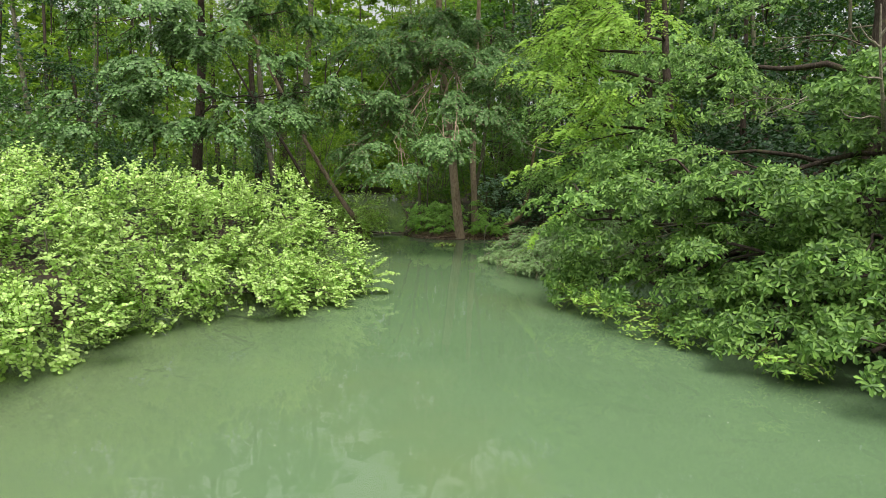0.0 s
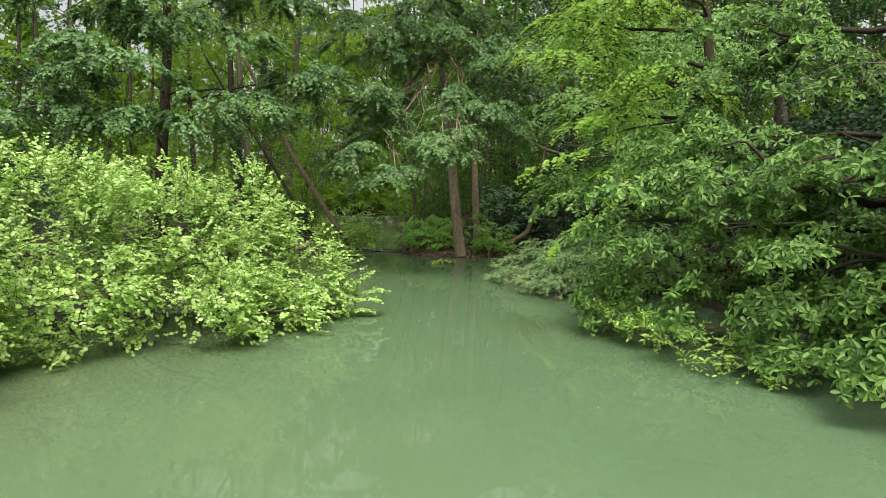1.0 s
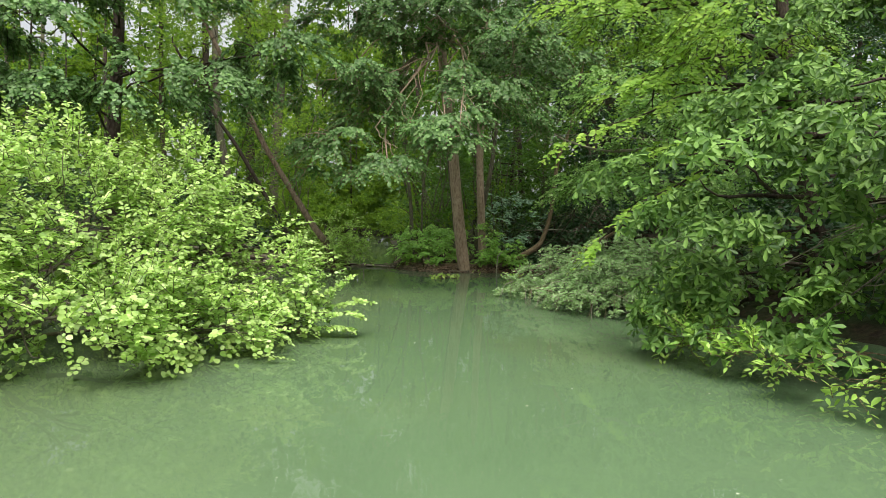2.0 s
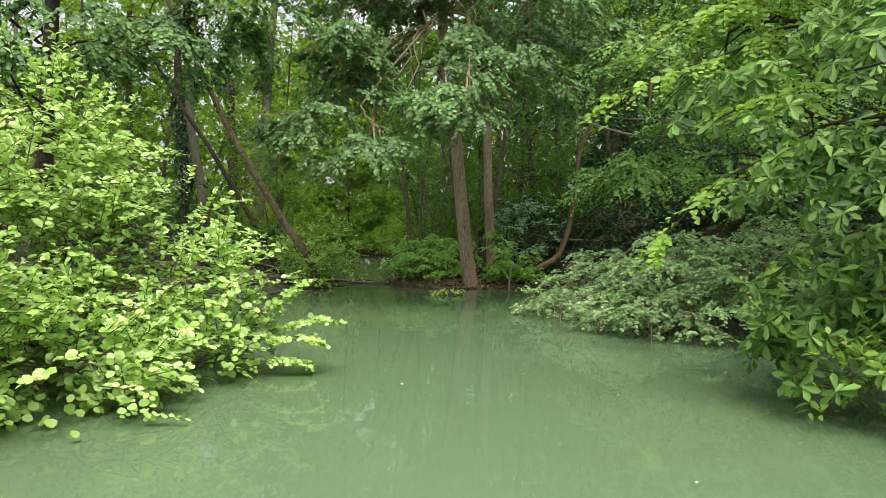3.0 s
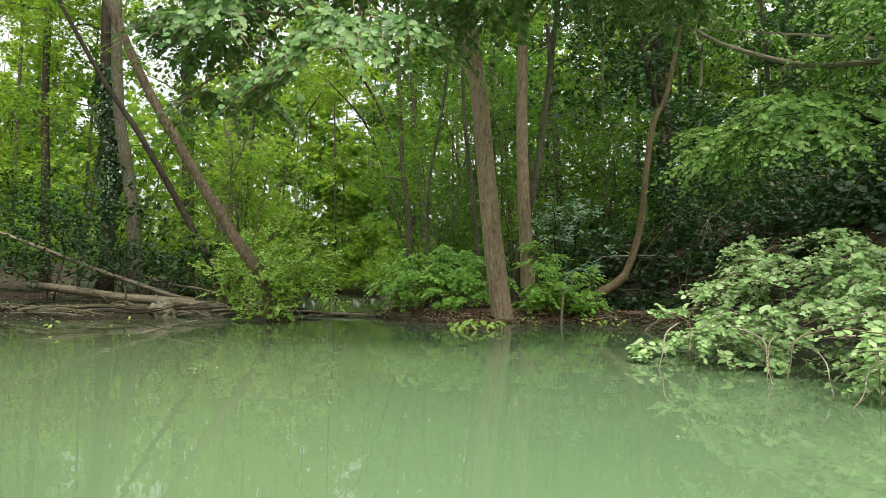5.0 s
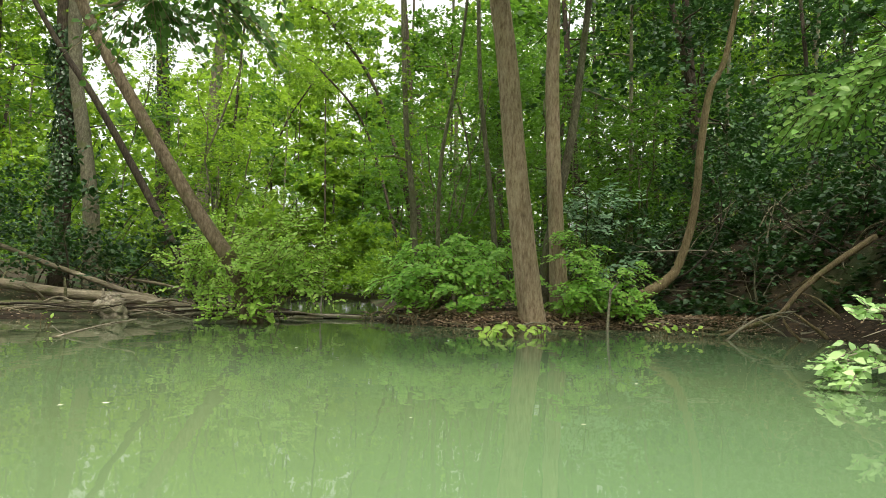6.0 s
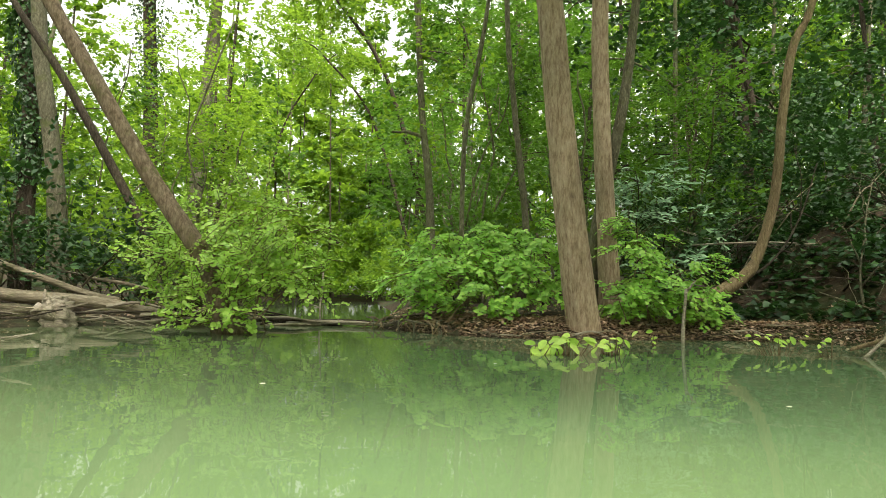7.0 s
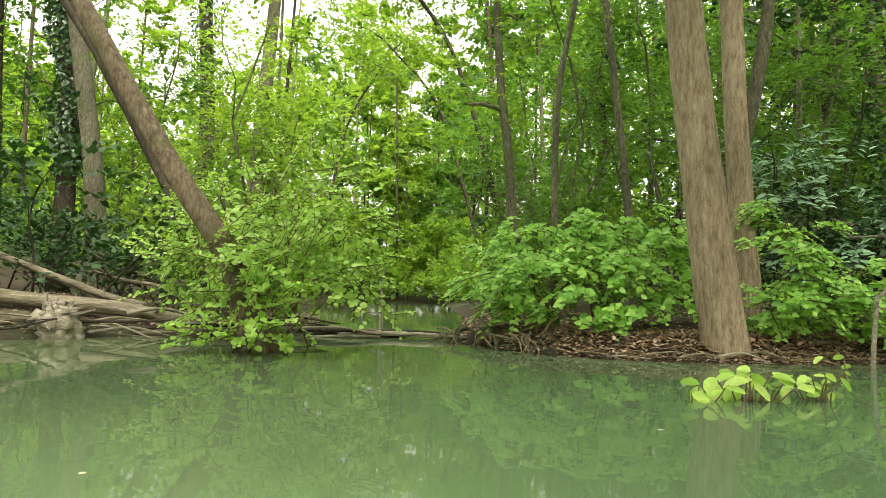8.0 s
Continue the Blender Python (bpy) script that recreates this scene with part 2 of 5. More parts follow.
def murk_material():
    """Milky green silt held in the water, browner over the shallows of the left bank."""
    m, nodes, links, bsdf, _ = material("pond_silt", 1.0, 0.0)
    silt = noise_tex(nodes, links, 0.22, 4)
    r = ramp(nodes, [(0.3, (0.124, 0.201, 0.101)), (0.5, (0.143, 0.222, 0.115)), (0.72, (0.164, 0.226, 0.106))])
    links.new(silt.outputs["Fac"], r.inputs["Fac"])
    co = nodes.new("ShaderNodeTexCoord")
    axis = nodes.new("ShaderNodeSeparateXYZ")
    links.new(co.outputs["Object"], axis.inputs["Vector"])
    cloud = noise_tex(nodes, links, 0.6, 4)
    shift = nodes.new("ShaderNodeMath")
    shift.operation = "MULTIPLY_ADD"
    shift.inputs[1].default_value = 2.6
    links.new(cloud.outputs["Fac"], shift.inputs[0])
    links.new(axis.outputs["X"], shift.inputs[2])
    near = nodes.new("ShaderNodeMapRange")
    near.inputs["From Min"].default_value, near.inputs["From Max"].default_value = 1.2, -2.6
    near.inputs["To Max"].default_value = 0.5
    links.new(shift.outputs[0], near.inputs["Value"])
    brown = nodes.new("ShaderNodeMix")
    brown.data_type = "RGBA"
    brown.inputs["B"].default_value = (0.158, 0.180, 0.086, 1)
    links.new(near.outputs["Result"], brown.inputs["Factor"])
    links.new(r.outputs["Color"], brown.inputs["A"])
    links.new(brown.outputs["Result"], bsdf.inputs["Base Color"])
    return m


SOIL, WATER, MURK = soil_material(), water_material(), murk_material()


# ---------------------------------------------------------------- mesh helpers
UP = np.array((0.0, 0.0, 1.0))


def unit(v):
    return v / np.maximum(np.linalg.norm(v, axis=-1, keepdims=True), 1e-9)


def quad_mesh(name, verts, quads, mat, smooth=True):
    """A mesh of quads from two arrays."""
    me = bpy.data.meshes.new(name)
    verts, quads = np.asarray(verts, np.float32), np.asarray(quads, np.int32)
    me.vertices.add(len(verts))
    me.vertices.foreach_set("co", verts.ravel())
    me.loops.add(quads.size)
    me.loops.foreach_set("vertex_index", quads.ravel())
    me.polygons.add(len(quads))
    me.polygons.foreach_set("loop_start", np.arange(0, quads.size, 4, dtype=np.int32))
    me.polygons.foreach_set("use_smooth", np.full(len(quads), smooth))
    me.update(calc_edges=True)
    me.materials.append(mat)
    return me


class Soup:
    """Gathers quads of many small pieces for one mesh."""

    def __init__(self):
        self.v, self.q, self.n = [], [], 0

    def add(self, verts, quads):
        if len(verts):
            self.v.append(np.asarray(verts, float).reshape(-1, 3))
            self.q.append(np.asarray(quads).reshape(-1, 4) + self.n)
            self.n += len(self.v[-1])

    def arrays(self):
        return np.concatenate(self.v), np.concatenate(self.q)


def empty(name, at, label, category, group=""):
    ob = new(name)
    ob.empty_display_size = 0.2
    ob.location = at
    return tagged(ob, label, category, group)


def part(name, soup, mat, parent=None, label="", smooth=True):
    """Links a soup of quads as one mesh, under its thing where one is given."""
    v, q = soup.arrays()
    if parent is not None:
        base = np.array(parent.location)
        if parent.parent is not None:
            base = base + np.array(parent.parent.location)
        v = v - base
    ob = new(name, quad_mesh(name, v, q, mat, smooth))
    ob.parent = parent
    return tagged(ob, label)


def curve_points(points, n):
    """A smooth line through the points, n steps long."""
    p = np.asarray(points, float)
    p = np.vstack((2 * p[0] - p[1], p, 2 * p[-1] - p[-2]))
    t = np.linspace(0, len(p) - 3 - 1e-6, n)
    i = t.astype(int)
    f = (t - i)[:, None]
    a, b, c, d = p[i], p[i + 1], p[i + 2], p[i + 3]
    return 0.5 * (2 * b + (c - a) * f + (2 * a - 5 * b + 4 * c - d) * f ** 2 + (3 * b - a - 3 * c + d) * f ** 3)


def tube(soup, points, radii, sides=8, rng=None, rough=0.0, flute=0.0, flare=0.0):
    """A round, tapered limb along a line; rough: uneven skin, flute: lengthwise ridges, flare: root swelling at its foot."""
    p = np.asarray(points, float)
    n = len(p)
    r = np.interp(np.linspace(0, 1, n), np.linspace(0, 1, len(radii)), radii)
    t = unit(np.gradient(p, axis=0))
    ref = np.where(np.abs(t[:, 2:3]) > 0.9, np.array((0.0, 1.0, 0.0)), UP)
    s = unit(np.cross(t, ref))
    if np.any(np.sum(s[1:] * s[:-1], axis=1) < 0):
        for i in range(1, n):
            if s[i] @ s[i - 1] < 0:
                s[i] = -s[i]
    w = np.cross(s, t)
    a = np.linspace(0, 2 * math.pi, sides, endpoint=False)
    rr = np.repeat(r[:, None], sides, 1)
    if flute:
        rr = rr * (1 + flute * np.sin(a * 5 + 1.0)[None] + 0.6 * flute * np.sin(a * 9 + np.linspace(0, 2, n)[:, None]))
    if flare:
        foot = np.exp(-np.linspace(0, 1, n) * 9)[:, None]
        rr = rr * (1 + flare * foot * (0.75 + 0.5 * np.sin(a * 4 + 0.6)[None]))
    if rough and rng is not None:
        rr = rr * (1 + rough * rng.normal(size=rr.shape))
    v = p[:, None] + rr[..., None] * (np.cos(a)[None, :, None] * s[:, None] + np.sin(a)[None, :, None] * w[:, None])
    i, j = np.meshgrid(np.arange(n - 1), np.arange(sides), indexing="ij")
    k = (j + 1) % sides
    q = np.stack((i * sides + j, i * sides + k, (i + 1) * sides + k, (i + 1) * sides + j), -1).reshape(-1, 4)
    v = v.reshape(-1, 3)
    # closed ends
    ends = np.vstack((v, p[0] - t[0] * r[0] * 0.3, p[-1] + t[-1] * r[-1] * 0.3))
    caps = []
    for h in range(0, sides, 2):
        caps.append((len(v), (h + 2) % sides, h + 1, h))
        caps.append((len(v) + 1, (n - 1) * sides + h, (n - 1) * sides + h + 1, (n - 1) * sides + (h + 2) % sides))
    soup.add(ends, np.vstack((q, caps)))


ROUND = ((0.0, 0.0), (0.28, 0.40), (0.74, 0.45), (1.0, 0.0))
OVAL = ((0.0, 0.0), (0.30, 0.36), (0.66, 0.32), (1.0, 0.0))
BROAD = ((0.0, 0.0), (0.22, 0.46), (0.60, 0.38), (1.0, 0.0))
WEDGE = ((0.0, 0.0), (0.40, 0.20), (0.76, 0.31), (1.0, 0.0))


def leaf_blades(pos, axis, normal, length, width, shape=OVAL, fold=0.25, curl=0.15):
    """Six-cornered blades, folded along the midrib and bent down at the tip: arrays of corners and quads."""
    axis = unit(axis)
    side = unit(np.cross(normal, axis))
    normal = np.cross(axis, side)
    L, W = np.asarray(length)[:, None], np.asarray(width)[:, None]
    out = []
    for u, v in (shape[0], shape[1], shape[2], shape[3], (shape[2][0], -shape[2][1]), (shape[1][0], -shape[1][1])):
        out.append(pos + axis * L * u + side * W * v + normal * (fold * abs(v) * W - curl * u * u * L))
    v = np.stack(out, 1).reshape(-1, 3)
    b = np.arange(len(pos))[:, None] * 6
    q = np.stack((b + np.array((0, 1, 2, 3)), b + np.array((0, 3, 4, 5))), 1).reshape(-1, 4)
    return v, q


def full_blades(pos, axis, normal, length, width, fold=0.25, curl=0.15):
    """Nine-cornered rounded blades for leaves that come near."""
    axis = unit(axis)
    side = unit(np.cross(normal, axis))
    normal = np.cross(axis, side)
    L, W = np.asarray(length)[:, None], np.asarray(width)[:, None]
    out = []
    for u, v in ((0, 0), (0.18, 0.30), (0.52, 0.48), (0.86, 0.33), (1.0, 0.0), (0.86, -0.33), (0.52, -0.48), (0.18, -0.30), (0.5, 0.0)):
        out.append(pos + axis * L * u + side * W * v + normal * (fold * abs(v) * W - curl * u * u * L))
    v = np.stack(out, 1).reshape(-1, 3)
    b = np.arange(len(pos))[:, None] * 9
    q = np.stack([b + np.array(k) for k in ((0, 1, 2, 8), (8, 2, 3, 4), (8, 4, 5, 6), (0, 8, 6, 7))], 1).reshape(-1, 4)
    return v, q


def small_blades(pos, axis, normal, length, width):
    """Four-cornered blades for foliage that is never seen near."""
    axis = unit(axis)
    side = unit(np.cross(normal, axis))
    normal = np.cross(axis, side)
    L, W = np.asarray(length)[:, None], np.asarray(width)[:, None]
    v = np.stack((pos, pos + axis * L * 0.45 + side * W * 0.5 + normal * 0.1 * W, pos + axis * L, pos + axis * L * 0.45 - side * W * 0.5 + normal * 0.1 * W), 1)
    q = np.arange(len(pos) * 4).reshape(-1, 4)
    return v.reshape(-1, 3), q


def ball(rng, n):
    return unit(rng.normal(size=(n, 3)))


def spray_seats(rng, blobs, density, spread, per_clump, lift=0.3, inner=0.55, low=-1.0, squash=0.5):
    """Feet and directions of leafy twigs, in loose clumps over rounded masses (x, y, z, rx, ry, rz)."""
    feet, ways = [], []
    for x, y, z, rx, ry, rz in blobs:
        area = 4 * math.pi * ((rx * ry) ** 1.6 / 3 + (rx * rz) ** 1.6 / 3 + (ry * rz) ** 1.6 / 3) ** (1 / 1.6)
        n = max(3, int(area * density / per_clump))
        d = ball(rng, n)
        d = d[d[:, 2] > low]
        at = np.array((x, y, z)) + d * np.array((rx, ry, rz)) * rng.uniform(inner, 1.0, (len(d), 1))
        d = np.repeat(d, per_clump, 0)
        feet.append(np.repeat(at, per_clump, 0) + rng.normal(size=(len(d), 3)) * np.array((spread, spread, spread * squash)))
        ways.append(unit(d + rng.normal(size=(len(d), 3)) * 0.55 + UP * lift))
    return np.concatenate(feet), np.concatenate(ways)


def tier_seats(rng, blobs, density, reach, per_clump, low=-0.45, inner=0.6, sag=0.35, fan=0.8):
    """Feet and directions of twigs that spread like a fan from the end of each branch, in flat drooping tiers one above the other."""
    feet, ways = [], []
    for x, y, z, rx, ry, rz in blobs:
        area = 4 * math.pi * ((rx * ry) ** 1.6 / 3 + (rx * rz) ** 1.6 / 3 + (ry * rz) ** 1.6 / 3) ** (1 / 1.6)
        d = ball(rng, max(4, int(area * density / per_clump)))
        d = d[d[:, 2] > low]
        at = np.array((x, y, z)) + d * np.array((rx, ry, rz)) * rng.uniform(inner, 1.0, (len(d), 1))
        turn = np.repeat(np.arctan2(d[:, 1], d[:, 0]) + rng.normal(size=len(d)) * 0.4, per_clump) + rng.normal(size=len(d) * per_clump) * fan
        size = np.repeat(reach * rng.uniform(0.6, 1.3, len(d)), per_clump)
        go = np.stack((np.cos(turn), np.sin(turn), turn * 0), 1)
        s = rng.uniform(0, 1, len(turn)) ** 0.7
        tilt = np.repeat(rng.normal(size=len(d)) * 0.18, per_clump)
        feet.append(np.repeat(at, per_clump, 0) + go * (s * size)[:, None] + UP * ((tilt * s - sag * s * s) * size + rng.normal(size=len(s)) * 0.018)[:, None])
        ways.append(unit(go + UP * (tilt - sag * s)[:, None] + rng.normal(size=(len(s), 3)) * 0.22))
    return np.concatenate(feet), np.concatenate(ways)


def spray_leaves(rng, feet, ways, twig, leaves, size, aspect=0.7, droop=0.25, flat=1.0, jitter=0.5, rise=0.2, floor=0.02, face=0.3, towards=(0, 0, 0)):
    """Leaves set left and right along each twig. Gives place, axis, normal, length and width of each, and the twig lines."""
    n = len(feet)
    tl = twig * rng.uniform(0.6, 1.3, (n, 1))
    s = (np.arange(leaves) + 0.6) / leaves
    s = s[None, :, None] + rng.normal(size=(n, leaves, 1)) * 0.03
    line = feet[:, None] + ways[:, None] * tl[:, None] * s - UP * droop * tl[:, None] * s ** 2
    side = unit(np.cross(ways, UP) + 1e-4)
    sign = np.where((np.arange(leaves) % 2) == 0, 1.0, -1.0)[None, :, None]
    axis = unit(ways[:, None] * 0.65 + side[:, None] * sign * 0.8 + UP * rise + rng.normal(size=(n, leaves, 3)) * jitter * 0.6)
    normal = unit(UP * flat + ways[:, None] * face + np.array(towards, float) + rng.normal(size=(n, leaves, 3)) * jitter)
    L = size * rng.uniform(0.6, 1.2, (n, leaves)) * (1.05 - 0.35 * s[..., 0])
    keep = (line[..., 2] > floor).ravel()
    ends = np.stack((feet, feet + ways * tl * 0.5 - UP * droop * tl * 0.25, feet + ways * tl - UP * droop * tl), 1)
    flatten = lambda a: a.reshape(-1, a.shape[-1])[keep]
    L = L.ravel()[keep]
    return flatten(line), flatten(axis), flatten(normal), L, L * aspect, ends


def rosette_leaves(rng, feet, ways, twig, leaves, size, aspect=0.55, droop=0.25, jitter=0.3, floor=0.03, towards=(0, 0, 0)):
    """Leaves bunched like a star round the end of each twig, hanging a little."""
    n = len(feet)
    tl = twig * rng.uniform(0.5, 1.2, (n, 1))
    ends = np.stack((feet, feet + ways * tl * 0.5, feet + ways * tl - UP * droop * tl), 1)
    top = unit(ways * 0.45 + UP * 0.8 + np.array(towards, float) + rng.normal(size=(n, 3)) * 0.2)
    s1 = unit(np.cross(top, np.array((0.3, 0.9, 0.1))))
    s2 = np.cross(top, s1)
    a = (np.arange(leaves) / leaves * 2 * math.pi)[None] + rng.uniform(0, 6.3, (n, 1)) + rng.normal(size=(n, leaves)) * 0.25
    axis = unit(np.cos(a)[..., None] * s1[:, None] + np.sin(a)[..., None] * s2[:, None] - UP * 0.22 + rng.normal(size=(n, leaves, 3)) * jitter * 0.5)
    normal = unit(top[:, None] + rng.normal(size=(n, leaves, 3)) * jitter)
    pos = ends[:, 2][:, None] - ways[:, None] * tl[:, None] * rng.uniform(0, 0.45, (n, leaves, 1))
    L = (size * rng.uniform(0.65, 1.15, (n, leaves))).ravel()
    keep = (pos[..., 2] > floor).ravel()
    flatten = lambda v: v.reshape(-1, 3)[keep]
    return flatten(pos), flatten(axis), flatten(normal), L[keep], L[keep] * aspect, ends


def twig_soup(soup, ends, r0=0.004, r1=0.0015):
    """Three-sided twigs along many short lines at once."""
    n, k = ends.shape[:2]
    t = unit(ends[:, -1] - ends[:, 0])
    s = unit(np.cross(t, np.array((0.2, 0.3, 0.93))))
    w = np.cross(s, t)
    r = np.linspace(r0, r1, k)[None, :, None, None]
    a = np.array((0.0, 2.094, 4.189))
    off = np.cos(a)[:, None] * s[:, None] + np.sin(a)[:, None] * w[:, None]
    v = (ends[:, :, None] + r * off[:, None]).reshape(-1, 3)
    b = np.arange(n)[:, None, None] * k * 3 + np.arange(k - 1)[None, :, None] * 3
    j = np.arange(3)[None, None]
    q = np.stack((b + j, b + (j + 1) % 3, b + 3 + (j + 1) % 3, b + 3 + j), -1).reshape(-1, 4)
    soup.add(v, q)


def wander(rng, a, b, n=9, sag=0.0, wild=0.06):
    """A branch line from a to b, bowed by sag and unsteady by wild."""
    a, b = np.asarray(a, float), np.asarray(b, float)
    s = np.linspace(0, 1, n)[:, None]
    size = np.linalg.norm(b - a)
    kink = np.cumsum(rng.normal(size=(n, 3)), 0) * wild * size / math.sqrt(n)
    return a + (b - a) * s + kink * np.sin(s * math.pi) - UP * sag * size * 4 * s * (1 - s) * -1


# ---------------------------------------------------------------- path of the shores
def smooth_step(a, b, x):
    t = np.clip((x - a) / (b - a), 0, 1)
    return t * t * (3 - 2 * t)


def waves(x, y, scale, seed):
    """Soft uneven ground: a few crossing sine waves."""
    r = np.random.default_rng(seed)
    out = 0
    for _ in range(6):
        a, p, f = r.uniform(0, 6.28), r.uniform(0, 6.28), r.uniform(0.6, 1.9) / scale
        out = out + np.sin((x * math.cos(a) + y * math.sin(a)) * f * 6.28 + p)
    return out / 6


def shore(x, y):
    """Metres from the water's edge: plus on land, minus over water."""
    left = np.interp(y, (-30, 0, 7, 10, 12.5, 14, 16, 18, 20), (-9, -6.2, -5.2, -4.6, -3.6, -4.0, -5.6, -7.6, -9.0))
    right = np.interp(y, (-30, 0, 7, 10, 13, 16, 18, 20, 21.5, 23), (11, 9, 7.4, 6.2, 5.0, 4.0, 3.3, 3.1, 3.0, 2.7))
    far = np.interp(x, (-14, -8, -6, -4.6, -4.1, -3.7, -3.2, -2.5, -1.55, -1.2, -0.9, -0.3, 0.4, 1.3, 2.2, 3.2), (19.4, 19.9, 20.6, 21.4, 22.0, 22.7, 23.1, 23.2, 23.3, 22.85, 22.4, 22.05, 22.05, 22.4, 22.4, 21.6))
    pond = np.maximum(np.maximum(left - x, x - right), np.maximum(y - far, -14 - y))
    mid = np.interp(y, (21, 24, 30, 40, 52), (-2.0, -2.1, -3.3, -5.6, -8.0))
    half = np.interp(y, (21, 24, 30, 40, 52), (0.55, 0.6, 1.3, 2.2, 3.0))
    inlet = np.maximum(np.abs(x - mid) - half, np.maximum(20 - y, y - 50))
    return np.minimum(pond, inlet)


def ground_z(x, y):
    x, y = np.asarray(x, float), np.asarray(y, float)
    d = shore(x, y)
    land = np.interp(x, (-4, -2.5), (0.07, 0.15)) * smooth_step(-0.05, 0.4, d) + 0.25 * smooth_step(0.4, 5, d) + waves(x, y, 3.0, 3) * 0.06 * smooth_step(0.2, 2, d)
    edge = np.interp(y, (-40, 8, 14, 18, 22, 24, 30, 40, 60), (9.5, 6.8, 5.0, 3.6, 2.6, 1.7, 2.2, 3.5, 6))
    up = np.clip(x - edge, 0, None)
    hill = 7.5 * (1 - np.exp(-up * 0.072)) * smooth_step(0.0, 1.2, up) + waves(x, y, 2.2, 5) * 0.12 * smooth_step(0.3, 2, up)
    bank = np.interp(x, (-60, -20, -9), (2.2, 1.2, 0.0)) * smooth_step(0.5, 4, d)
    bed = -0.7 * smooth_step(0.0, 1.6, -d)
    return np.where(d > 0, land + hill * smooth_step(0.1, 1.2, d) + bank, bed) - 0.02


def spaced(lo, mid_lo, mid_hi, hi, fine):
    inner = np.arange(mid_lo, mid_hi + 1e-6, fine)
    steps = fine * 1.16 ** np.arange(1, 60)
    right = mid_hi + np.cumsum(steps)
    left = mid_lo - np.cumsum(steps)
    return np.concatenate((left[left > lo][::-1], inner, right[right < hi]))


def make_ground():
    gx, gy = spaced(-700, -8, 8, 700, 0.18), spaced(-700, 8, 29, 900, 0.18)
    xx, yy = np.meshgrid(gx, gy, indexing="ij")
    zz = ground_z(xx, yy)
    v = np.stack((xx, yy, zz), -1).reshape(-1, 3)
    ny = len(gy)
    i, j = np.meshgrid(np.arange(len(gx) - 1), np.arange(ny - 1), indexing="ij")
    q = np.stack((i * ny + j, (i + 1) * ny + j, (i + 1) * ny + j + 1, i * ny + j + 1), -1).reshape(-1, 4)
    s = Soup()
    s.add(v, q)
    return tagged(part("ground", s, SOIL), "dark woodland soil with banks sloping into a pond", "ground", kind="structure")


def sheet(z):
    """A level sheet over the whole pond and its inlet."""
    s = Soup()
    gx, gy = np.linspace(-16, 16, 9), np.linspace(-20, 54, 19)
    xx, yy = np.meshgrid(gx, gy, indexing="ij")
    ny = len(gy)
    i, j = np.meshgrid(np.arange(len(gx) - 1), np.arange(ny - 1), indexing="ij")
    q = np.stack((i * ny + j, (i + 1) * ny + j, (i + 1) * ny + j + 1, i * ny + j + 1), -1).reshape(-1, 4)
    s.add(np.stack((xx, yy, xx * 0 + z), -1).reshape(-1, 3), q)
    return s


def make_water():
    water = tagged(part("water", sheet(0.0), WATER), "still milky green pond water with faint reflections", "water", kind="structure")
    part("silt", sheet(-0.012), MURK, water, "milky green silt held in the water")
    return water


make_ground()
make_water()


